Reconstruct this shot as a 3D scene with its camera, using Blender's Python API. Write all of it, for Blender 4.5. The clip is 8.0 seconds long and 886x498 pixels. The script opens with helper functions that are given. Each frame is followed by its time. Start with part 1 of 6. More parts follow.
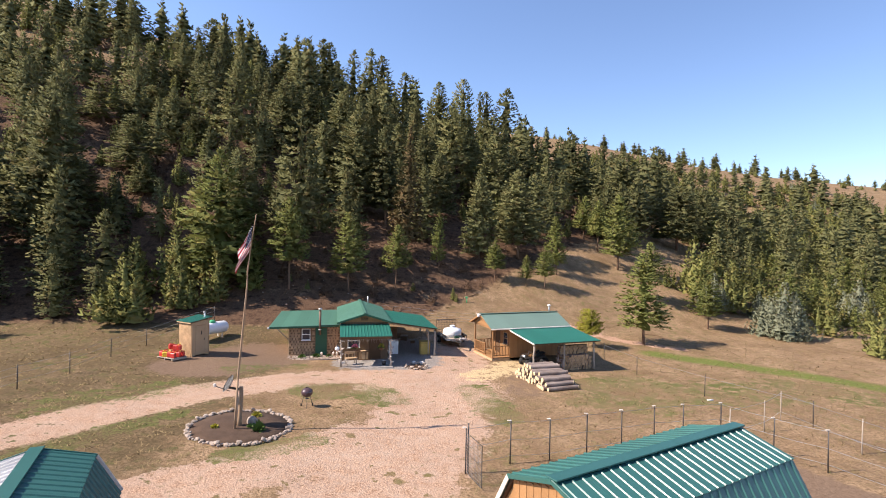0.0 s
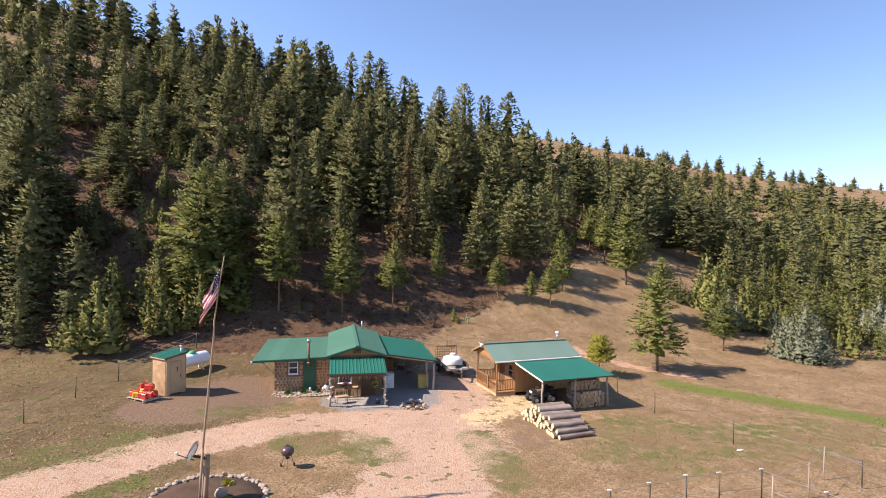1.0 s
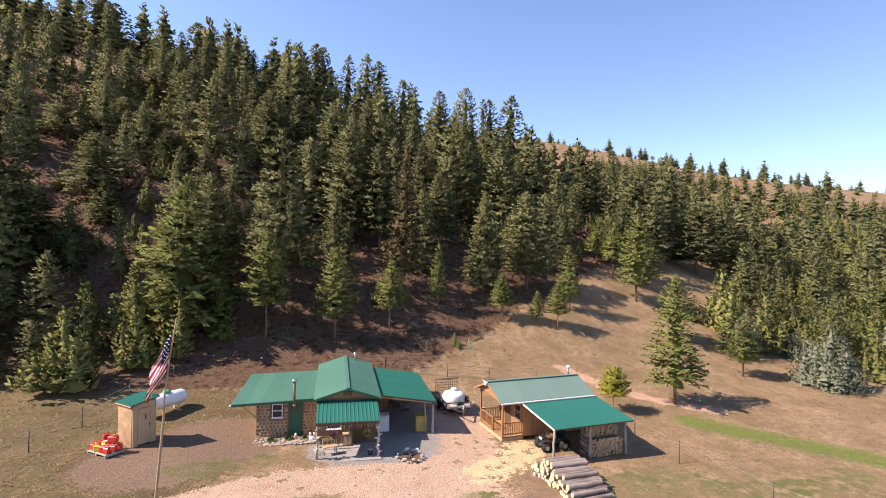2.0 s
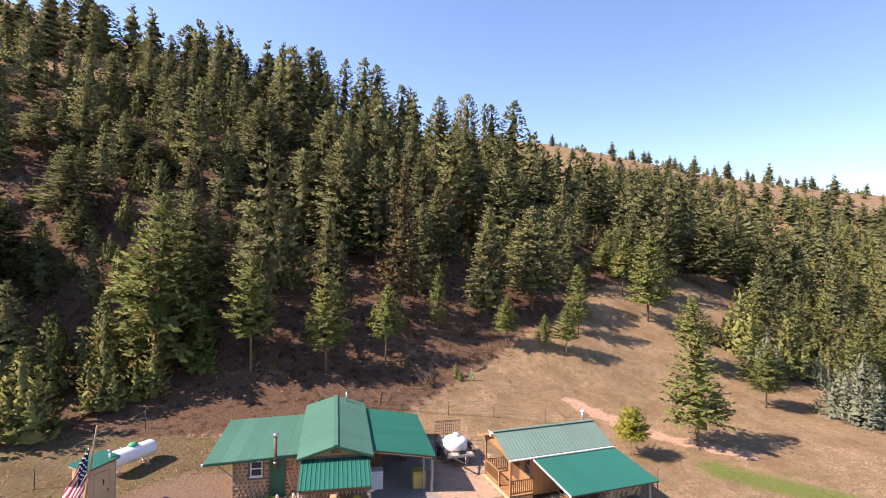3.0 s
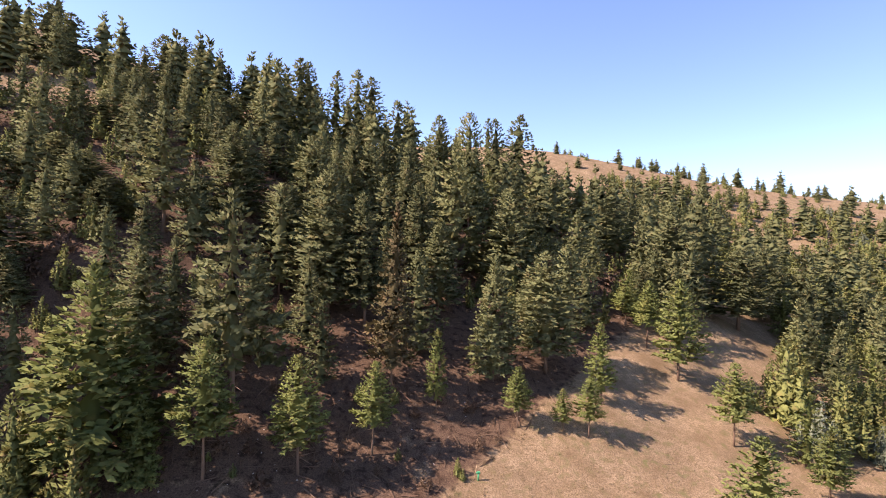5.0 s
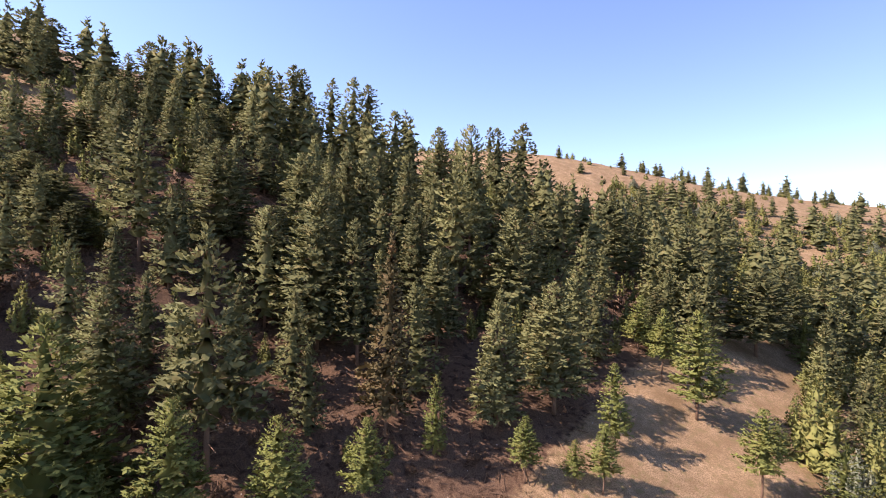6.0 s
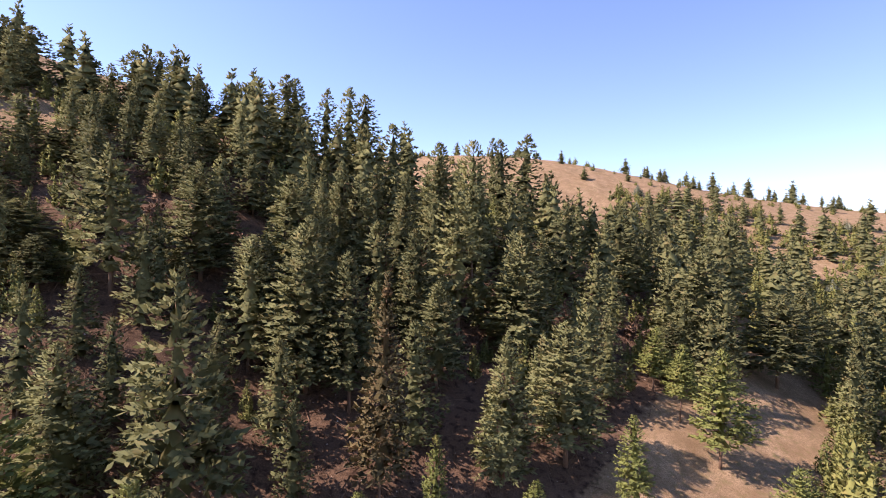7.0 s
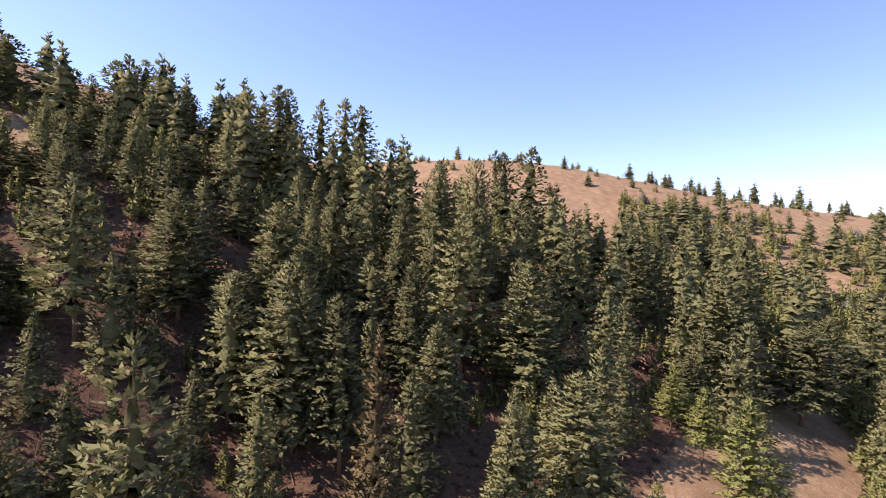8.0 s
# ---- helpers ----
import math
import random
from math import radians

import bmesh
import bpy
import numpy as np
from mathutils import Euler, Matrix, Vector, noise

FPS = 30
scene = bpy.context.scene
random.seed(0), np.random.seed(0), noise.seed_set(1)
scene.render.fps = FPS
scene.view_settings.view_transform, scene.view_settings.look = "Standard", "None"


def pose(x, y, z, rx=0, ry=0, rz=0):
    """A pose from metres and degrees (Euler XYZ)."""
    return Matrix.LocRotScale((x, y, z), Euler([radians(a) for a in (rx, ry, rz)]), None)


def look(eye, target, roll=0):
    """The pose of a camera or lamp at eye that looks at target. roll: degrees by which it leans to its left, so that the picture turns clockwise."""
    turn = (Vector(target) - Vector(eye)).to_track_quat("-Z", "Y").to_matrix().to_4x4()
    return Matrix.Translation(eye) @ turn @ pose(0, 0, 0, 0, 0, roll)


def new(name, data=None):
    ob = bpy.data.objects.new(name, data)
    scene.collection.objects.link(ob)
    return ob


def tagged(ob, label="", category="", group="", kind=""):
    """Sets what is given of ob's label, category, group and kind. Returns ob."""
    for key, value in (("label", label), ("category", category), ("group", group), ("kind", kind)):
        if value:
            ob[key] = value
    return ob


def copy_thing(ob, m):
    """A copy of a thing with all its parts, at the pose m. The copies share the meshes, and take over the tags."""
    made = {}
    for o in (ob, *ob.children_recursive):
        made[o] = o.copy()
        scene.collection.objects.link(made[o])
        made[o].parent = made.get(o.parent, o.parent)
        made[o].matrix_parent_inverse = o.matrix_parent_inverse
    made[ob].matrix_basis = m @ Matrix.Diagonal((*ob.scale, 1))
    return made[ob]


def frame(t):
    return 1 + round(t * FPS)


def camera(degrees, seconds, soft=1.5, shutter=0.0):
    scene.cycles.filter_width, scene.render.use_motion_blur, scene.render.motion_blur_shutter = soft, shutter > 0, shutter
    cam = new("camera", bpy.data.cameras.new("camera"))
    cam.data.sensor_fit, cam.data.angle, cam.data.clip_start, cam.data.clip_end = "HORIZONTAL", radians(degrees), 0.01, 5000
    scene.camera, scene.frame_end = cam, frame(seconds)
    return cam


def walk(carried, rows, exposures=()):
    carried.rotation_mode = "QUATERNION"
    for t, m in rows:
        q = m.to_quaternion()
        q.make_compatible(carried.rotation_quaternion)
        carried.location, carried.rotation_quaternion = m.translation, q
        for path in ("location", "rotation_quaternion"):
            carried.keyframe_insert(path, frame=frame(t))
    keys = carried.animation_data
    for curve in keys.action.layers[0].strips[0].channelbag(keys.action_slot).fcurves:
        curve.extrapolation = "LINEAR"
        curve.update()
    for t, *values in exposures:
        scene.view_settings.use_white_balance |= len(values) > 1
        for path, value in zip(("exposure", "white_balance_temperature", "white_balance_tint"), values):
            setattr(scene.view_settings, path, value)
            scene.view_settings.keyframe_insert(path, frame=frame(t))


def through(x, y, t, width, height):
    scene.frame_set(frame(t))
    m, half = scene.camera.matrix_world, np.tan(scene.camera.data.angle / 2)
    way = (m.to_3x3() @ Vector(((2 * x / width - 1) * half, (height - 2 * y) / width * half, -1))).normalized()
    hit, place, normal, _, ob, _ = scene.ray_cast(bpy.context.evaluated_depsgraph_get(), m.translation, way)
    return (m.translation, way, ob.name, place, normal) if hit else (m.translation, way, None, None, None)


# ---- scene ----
cam = camera(80.0, 8.0, 1.0)
METRES, EYE, TILT, LEAN, TURN = 42.0, 8.7, -0.5, -1.0, 0.0
AHEAD = 0.8345
ROWS = [
    (0.0, 0.0, 0.0, 0.0, 0.0, 0.0, -0.0),
    (0.5, 0.0005, 0.045, 0.0209, 0.02, -0.01, -0.01),
    (1.0, 0.0013, 0.0927, 0.0418, 0.05, 0.0, -0.02),
    (1.5, 0.0015, 0.1424, 0.0635, 0.07, 0.02, -0.03),
    (3.0, 0.001, 0.2988, 0.1338, 0.12, 0.01, -0.03),
    (3.5, 0.0013, 0.3541, 0.1611, 0.14, 0.02, -0.02),
    (4.0, 0.0017, 0.4115, 0.1904, 0.14, 0.03, -0.01),
    (4.5, 0.0022, 0.4704, 0.221, 0.16, 0.03, -0.06),
    (6.0, 0.0043, 0.646, 0.3175, 0.22, -0.02, -0.08),
    (6.5, 0.0039, 0.7051, 0.3515, 0.25, -0.01, -0.09),
    (7.0, 0.0028, 0.7645, 0.387, 0.24, -0.02, -0.11),
    (7.5, 0.002, 0.8249, 0.4235, 0.25, -0.05, -0.16),
    (8.0, 0.0019, 0.8857, 0.4615, 0.28, -0.11, -0.19),
]
walk(cam, [(t, pose(0, 0, EYE, TILT, LEAN, TURN) @ pose(METRES * x, METRES * AHEAD * y, METRES * z, 90 + pitch, roll, yaw)) for t, x, y, z, yaw, pitch, roll in ROWS], [(0.0, 0.86, 6550, 17), (1.5, 0.94, 6570, 19), (3.0, 1.09, 6600, 23), (4.0, 1.2, 6600, 25), (6.5, 1.17, 6530, 29), (8.0, 1.06, 6400, 33)])

# ---- world, sun, exposure ----
SUN_EL, SUN_AZ = radians(43.0), Vector((1.0, 0.28, 0.0)).normalized()
world = bpy.data.worlds.new("sky")
scene.world = world
world.use_nodes = True
wn = world.node_tree
sky = wn.nodes.new("ShaderNodeTexSky")
sky.sky_type, sky.sun_disc = "NISHITA", False
sky.sun_elevation, sky.sun_rotation = SUN_EL, radians(270.0)
sky.altitude, sky.air_density, sky.dust_density, sky.ozone_density = 1500.0, 1.0, 0.55, 3.0
wn.nodes["Background"].inputs["Strength"].default_value = 0.132
wn.links.new(sky.outputs["Color"], wn.nodes["Background"].inputs["Color"])
sun = new("sun", bpy.data.lights.new("sun", "SUN"))
sun.data.energy, sun.data.angle, sun.data.color = 5.0, radians(0.6), (1.0, 0.905, 0.77)
sun.matrix_world = look((-60, -7, 60), Vector((-60, -7, 60)) + SUN_AZ * math.cos(SUN_EL) - Vector((0, 0, math.sin(SUN_EL))))


# ---- materials ----
def material(name, colour, rough=0.8, metal=0.0, vary=0.25, scale=6.0, bump=0.2, fine=None, tint=None, spec=0.3):
    """Principled surface whose colour wanders at two scales, with fine relief and some change from piece to piece."""
    m = bpy.data.materials.new(name)
    m.use_nodes = True
    n, l = m.node_tree.nodes, m.node_tree.links
    p = n["Principled BSDF"]
    p.inputs["Roughness"].default_value, p.inputs["Metallic"].default_value = rough, metal
    p.inputs["Specular IOR Level"].default_value = spec
    geo = n.new("ShaderNodeNewGeometry")
    big, small = n.new("ShaderNodeTexNoise"), n.new("ShaderNodeTexNoise")
    big.inputs["Scale"].default_value, small.inputs["Scale"].default_value = scale * 0.17, fine or scale * 4
    big.inputs["Detail"].default_value, small.inputs["Detail"].default_value = 4, 5
    for t in (big, small):
        l.new(geo.outputs["Position"], t.inputs["Vector"])
    info = n.new("ShaderNodeObjectInfo")
    add = n.new("ShaderNodeMath")
    add.operation = "ADD"
    l.new(big.outputs["Fac"], add.inputs[0])
    l.new(small.outputs["Fac"], add.inputs[1])
    third = n.new("ShaderNodeMath")
    third.operation = "MULTIPLY_ADD"
    third.inputs[1].default_value = 0.5
    l.new(info.outputs["Random"], third.inputs[0])
    l.new(add.outputs[0], third.inputs[2])
    ramp = n.new("ShaderNodeMapRange")
    ramp.inputs["From Min"].default_value, ramp.inputs["From Max"].default_value = 0.75, 1.75
    l.new(third.outputs[0], ramp.inputs["Value"])
    mix = n.new("ShaderNodeMix")
    mix.data_type = "RGBA"
    other = tint or tuple(c * (1 + vary) for c in colour)
    mix.inputs["A"].default_value = (*[c * (1 - vary) for c in colour], 1)
    mix.inputs["B"].default_value = (*other, 1)
    l.new(ramp.outputs["Result"], mix.inputs["Factor"])
    l.new(mix.outputs["Result"], p.inputs["Base Color"])
    if bump:
        b = n.new("ShaderNodeBump")
        b.inputs["Strength"].default_value, b.inputs["Distance"].default_value = bump, 0.02
        l.new(small.outputs["Fac"], b.inputs["Height"])
        l.new(b.outputs["Normal"], p.inputs["Normal"])
    return m


def needles(name, dark, light, brown, through=0.14):
    """Foliage: each tree takes its own shade, with warmer and paler tufts here and there, and some light coming through."""
    m = bpy.data.materials.new(name)
    m.use_nodes = True
    n, l = m.node_tree.nodes, m.node_tree.links
    p = n["Principled BSDF"]
    p.inputs["Roughness"].default_value, p.inputs["Specular IOR Level"].default_value = 0.75, 0.06
    geo, info = n.new("ShaderNodeNewGeometry"), n.new("ShaderNodeObjectInfo")
    patch = n.new("ShaderNodeTexNoise")
    patch.inputs["Scale"].default_value, patch.inputs["Detail"].default_value = 0.9, 3
    l.new(geo.outputs["Position"], patch.inputs["Vector"])
    total = n.new("ShaderNodeMath")
    total.operation = "MULTIPLY_ADD"
    total.inputs[1].default_value = 0.75
    l.new(info.outputs["Random"], total.inputs[0])
    tuft = n.new("ShaderNodeMath")
    tuft.operation = "MULTIPLY"
    tuft.inputs[1].default_value = 0.6
    l.new(geo.outputs["Random Per Island"], tuft.inputs[0])
    l.new(tuft.outputs[0], total.inputs[2])
    half = n.new("ShaderNodeMath")
    half.operation = "MULTIPLY"
    half.inputs[1].default_value = 0.74
    l.new(total.outputs[0], half.inputs[0])
    mix = n.new("ShaderNodeMix")
    mix.data_type = "RGBA"
    mix.inputs["A"].default_value, mix.inputs["B"].default_value = (*dark, 1), (*light, 1)
    l.new(half.outputs[0], mix.inputs["Factor"])
    warm = n.new("ShaderNodeMapRange")
    warm.inputs["From Min"].default_value, warm.inputs["From Max"].default_value = 0.54, 0.78
    l.new(patch.outputs["Fac"], warm.inputs["Value"])
    mix2 = n.new("ShaderNodeMix")
    mix2.data_type = "RGBA"
    mix2.inputs["B"].default_value = (*brown, 1)
    l.new(warm.outputs["Result"], mix2.inputs["Factor"])
    l.new(mix.outputs["Result"], mix2.inputs["A"])
    l.new(mix2.outputs["Result"], p.inputs["Base Color"])
    leaf, blend = n.new("ShaderNodeBsdfTranslucent"), n.new("ShaderNodeMixShader")
    blend.inputs["Fac"].default_value = through
    l.new(mix2.outputs["Result"], leaf.inputs["Color"])
    l.new(p.outputs[0], blend.inputs[1])
    l.new(leaf.outputs[0], blend.inputs[2])
    l.new(blend.outputs[0], n["Material Output"].inputs["Surface"])
    return m


FADED = needles("fading_fir_needles", (0.070, 0.058, 0.028), (0.190, 0.150, 0.072), (0.20, 0.12, 0.06), 0.15)
FIR = needles("fir_needles", (0.051, 0.057, 0.028), (0.204, 0.206, 0.088), (0.22, 0.175, 0.078), 0.25)
YOUNG = needles("young_fir_needles", (0.062, 0.078, 0.026), (0.235, 0.250, 0.076), (0.25, 0.21, 0.07), 0.26)
JUNIPER = needles("juniper_sprays", (0.070, 0.080, 0.030), (0.250, 0.252, 0.082), (0.27, 0.205, 0.075), 0.24)
SILVER = needles("silver_juniper_sprays", (0.125, 0.142, 0.092), (0.275, 0.29, 0.195), (0.25, 0.24, 0.15), 0.2)
GOLD = needles("golden_pine_needles", (0.18, 0.18, 0.028), (0.40, 0.37, 0.06), (0.38, 0.30, 0.05), 0.22)
DRY = needles("dry_twigs", (0.09, 0.055, 0.035), (0.20, 0.13, 0.085), (0.17, 0.09, 0.06), 0.0)
BARK = material("bark", (0.16, 0.10, 0.065), 0.95, vary=0.35, scale=8, bump=0.6)
GREEN_ROOF = material("painted_green_steel", (0.016, 0.122, 0.088), 0.52, vary=0.12, scale=2.0, bump=0.03, spec=0.35)
BARN_ROOF = material("blue_green_barn_steel", (0.030, 0.112, 0.098), 0.38, vary=0.12, scale=2.0, bump=0.03, spec=0.5)
CABIN_ROOF = material("weathered_green_steel", (0.066, 0.165, 0.118), 0.5, vary=0.16, scale=1.6, bump=0.03, spec=0.35)
PALE_ROOF = material("pale_green_steel", (0.135, 0.205, 0.162), 0.38, vary=0.12, scale=2.0, bump=0.03, spec=0.5)


# ---- the ground ----
def smooth(a, b, v):
    t = np.clip((v - a) / (b - a), 0, 1)
    return t * t * (3 - 2 * t)


def soft_max(a, b, k):
    h = np.clip(0.5 + 0.5 * (a - b) / k, 0, 1)
    return b + (a - b) * h + k * h * (1 - h)


def yard(x, y):
    """The valley floor: it falls gently from the west to the east, and lies level round the cabin."""
    west = np.minimum(-0.05 * x, 1.3)
    level = np.exp(-(((x + 5.8) / 7.2) ** 2 + ((y - 40) / 6.0) ** 2) ** 2)
    base = np.where(x < 0, west, np.maximum(-0.025 * x, -1.5))
    return base * (1 - level) + 0.2 * level


def ground(x, y):
    x, y = np.asarray(x, float), np.asarray(y, float)
    v = (y - 72) / 45
    v = -soft_max(-v, -0.92 + 0 * v, 0.25)
    u = np.clip(x / 50, -2.2, 1.7)
    spur = 9.8 - 10.95 * u + 20.05 * v - 0.26 * u * u - 6.94 * u * v + 4.19 * v * np.maximum(v, -0.9)
    spur = spur - 0.12 * np.maximum(y - 125, 0)
    spur = spur + 0.8 * smooth(56, 66, y) + 5.0 * smooth(-11, -31, x) * smooth(47, 67, y) * (1 - smooth(93, 107, y))
    yy = -soft_max(-y, -272 + 0 * y, 30)
    yy = yy + 38 * np.exp(-(((x - 35) / 75) ** 2)) * smooth(150, 250, y) + 9 * smooth(170, 250, y)
    far = 7 + 0.28 * (yy - 110) - 0.07 * (np.clip(x, -150, 330) - 60) - 0.10 * np.maximum(y - 300, 0)
    z = soft_max(soft_max(yard(x, y), spur, 2.2), far, 4.0)
    rough = 0.22 * np.sin(0.31 * x + 1.3 * np.sin(0.11 * y)) * np.sin(0.27 * y + 0.9 * np.sin(0.17 * x))
    return z + rough * smooth(1.0, 6.0, z - yard(x, y)) * 1.6 + 0.04 * np.sin(0.9 * x + 0.4 * y) * np.sin(0.7 * y - 0.2 * x)


def gz(x, y):
    return float(ground(x, y))


def along(x, y, line, half):
    """1 on a band of the given half width round a bent line, falling to 0 over its edge."""
    best = np.full(np.shape(x), 1e9)
    for (x0, y0), (x1, y1) in zip(line, line[1:]):
        t = np.clip(((x - x0) * (x1 - x0) + (y - y0) * (y1 - y0)) / ((x1 - x0) ** 2 + (y1 - y0) ** 2), 0, 1)
        best = np.minimum(best, np.hypot(x - x0 - t * (x1 - x0), y - y0 - t * (y1 - y0)))
    return 1 - smooth(half * 0.55, half * 1.45, best)


def stretch(*runs):
    """Grid lines from runs of (start, end, step)."""
    return np.concatenate([np.arange(a, b - 1e-6, s) for a, b, s in runs])


def surface_masks(x, y):
    """What covers the ground: gravel, grey gravel, green grass, bare soil, forest litter with tree shade, sawdust, red
    bank.
    """
    gravel = np.maximum.reduce([
        along(x, y, [(-2.0, 38), (-0.6, 31)], 4.3), along(x, y, [(-0.6, 31), (-0.5, 26), (-2.0, 20), (-3.5, 8), (-4, -20)], 3.0),
        along(x, y, [(0.5, 45), (1.0, 38)], 2.6),
        along(x, y, [(-3, 34.4), (-7.5, 32.6), (-13, 27.8), (-17, 21), (-23, 12)], 1.65),
        along(x, y, [(-3, 23.5), (-7, 19), (-12, 14.5), (-20, 8)], 1.7)])
    grey = along(x, y, [(-5.4, 37.4), (-2.2, 38.2), (-2.6, 43)], 2.3)
    grey = np.maximum(grey, along(x, y, [(-2.3, 36.9), (-1.1, 37.0)], 0.7) * 0.8)
    green = np.maximum.reduce([
        along(x, y, [(-7.0, 29.6), (-4.6, 30.3), (-3.0, 29.0)], 1.5), along(x, y, [(2.0, 32), (2.6, 29.5), (3.2, 27.0)], 1.15), along(x, y, [(8.6, 30.4), (10.5, 32.2), (13.5, 34.5)], 1.5) * 0.66,
        along(x, y, [(-12.3, 24.6), (-15.5, 19)], 0.8) * 0.7,
        along(x, y, [(9.5, 34), (13, 36)], 1.6) * 0.7, along(x, y, [(10.5, 31), (15, 33), (21, 34)], 3.0) * 0.62, along(x, y, [(24, 36), (30, 31)], 2.5) * 0.6, along(x, y, [(-18, 25), (-14, 29)], 1.5) * 0.6, along(x, y, [(-8, 20.4), (-5.5, 22.3)], 0.8),
        along(x, y, [(-9.5, 35.6), (-13, 33)], 1.0) * 0.6])
    soil = np.maximum.reduce([along(x, y, [(-12.5, 38), (-15, 34)], 3.4), along(x, y, [(5, 32), (5.6, 35)], 1.5) * 0.55,
                              along(x, y, [(12, 22), (15, 18)], 2.5) * 0.8])
    over = ground(x, y) - yard(x, y)
    edge = 2 + (y - 56) * 0.8
    # reaches low on the slope, to darken the shaded foot behind the cabin too
    shaded_litter = smooth(0.25, 1.3, over) * (1 - smooth(-3, 3, x - edge)) * (1 - smooth(31, 40, over)) * (1 - smooth(100, 112, y))
    saw = along(x, y, [(2.4, 35.2), (4.6, 37.6), (5.2, 39)], 1.3) * 0.72
    bank = along(x, y, [(11, 55.2), (14.3, 52.6), (18, 50.4), (22, 48.5)], 0.8)
    meadow = along(x, y, [(18.6, 45.4), (26.6, 40), (31, 36.2), (42, 27)], 1.35) * 1.0
    return dict(meadow=meadow, weedy=(1 - smooth(-13, -8, x)) * (1 - smooth(42, 48, y)), gravel=gravel, grey=grey, green=green, soil=soil, shaded_litter=shaded_litter, sawdust=saw, bank=bank)


def ground_material():
    m = bpy.data.materials.new("valley_ground")
    m.use_nodes = True
    n, l = m.node_tree.nodes, m.node_tree.links
    p = n["Principled BSDF"]
    p.inputs["Roughness"].default_value, p.inputs["Specular IOR Level"].default_value = 0.95, 0.1
    geo = n.new("ShaderNodeNewGeometry")

    def noise_at(scale, detail=5, rough=0.6):
        t = n.new("ShaderNodeTexNoise")
        t.inputs["Scale"].default_value, t.inputs["Detail"].default_value, t.inputs["Roughness"].default_value = scale, detail, rough
        l.new(geo.outputs["Position"], t.inputs["Vector"])
        return t.outputs["Fac"]

    def mixed(fac, a, b):
        x = n.new("ShaderNodeMix")
        x.data_type = "RGBA"
        l.new(fac, x.inputs["Factor"])
        for k, c in (("A", a), ("B", b)):
            if isinstance(c, tuple):
                x.inputs[k].default_value = (*c, 1)
            else:
                l.new(c, x.inputs[k])
        return x.outputs["Result"]

    def span(v, a, b):
        r = n.new("ShaderNodeMapRange")
        r.inputs["From Min"].default_value, r.inputs["From Max"].default_value = a, b
        l.new(v, r.inputs["Value"])
        return r.outputs["Result"]

    def maths(op, a, b):
        r = n.new("ShaderNodeMath")
        r.operation = op
        for k, v in enumerate((a, b)):
            if isinstance(v, (int, float)):
                r.inputs[k].default_value = v
            else:
                l.new(v, r.inputs[k])
        return r.outputs[0]

    wide, patchy, mid, fine, grit = noise_at(0.07), noise_at(0.35), noise_at(1.6), noise_at(9, 6), noise_at(28, 4, 0.7)
    straw = mixed(span(patchy, 0.32, 0.68), (0.215, 0.138, 0.076), (0.42, 0.288, 0.172))
    straw = mixed(span(fine, 0.34, 0.60), (0.135, 0.086, 0.046), straw)
    straw = mixed(maths("MULTIPLY", span(mid, 0.46, 0.62), 0.45), straw, (0.185, 0.115, 0.062))
    straw = mixed(span(grit, 0.58, 0.75), straw, (0.47, 0.34, 0.205))
    straw = mixed(maths("MULTIPLY", span(mid, 0.52, 0.72), span(wide, 0.35, 0.6)), straw, (0.14, 0.135, 0.05))
    stones = n.new("ShaderNodeTexVoronoi")
    stones.inputs["Scale"].default_value = 17
    l.new(geo.outputs["Position"], stones.inputs["Vector"])
    chips = span(stones.outputs["Distance"], 0.1, 0.75)
    gravel = mixed(chips, (0.58, 0.388, 0.262), (0.27, 0.162, 0.104))
    gravel = mixed(span(grit, 0.56, 0.7), gravel, (0.72, 0.53, 0.39))
    gravel = mixed(span(mid, 0.35, 0.75), gravel, (0.46, 0.335, 0.25))
    grey = mixed(chips, (0.37, 0.335, 0.30), (0.19, 0.165, 0.145))
    green = mixed(span(fine, 0.35, 0.7), (0.068, 0.084, 0.024), (0.165, 0.160, 0.056))
    lush = mixed(span(fine, 0.35, 0.7), (0.082, 0.120, 0.024), (0.180, 0.200, 0.048))
    soil = mixed(span(fine, 0.3, 0.75), (0.14, 0.092, 0.06), (0.25, 0.17, 0.115))
    # fallen needles, their browns darkened for the shade under the trees
    shaded_litter = mixed(span(fine, 0.3, 0.72), (0.052, 0.030, 0.019), (0.175, 0.106, 0.066))
    shaded_litter = mixed(span(grit, 0.55, 0.8), shaded_litter, (0.27, 0.18, 0.12))
    shaded_litter = mixed(span(patchy, 0.62, 0.78), shaded_litter, straw)
    # near-black patches put mottled tree shade into the colour
    shaded_litter = mixed(span(mid, 0.5, 0.68), shaded_litter, (0.040, 0.023, 0.015))
    saw = mixed(span(fine, 0.3, 0.7), (0.42, 0.30, 0.16), (0.62, 0.48, 0.28))
    bank = mixed(span(fine, 0.35, 0.65), (0.33, 0.185, 0.12), (0.56, 0.37, 0.26))
    colour = straw
    weeds = mixed(span(patchy, 0.35, 0.65), (0.130, 0.092, 0.048), (0.240, 0.165, 0.095))
    weeds = mixed(span(fine, 0.38, 0.6), (0.090, 0.064, 0.032), weeds)
    weeds = mixed(maths("MULTIPLY", span(mid, 0.5, 0.66), span(patchy, 0.42, 0.58)), weeds, (0.092, 0.096, 0.030))
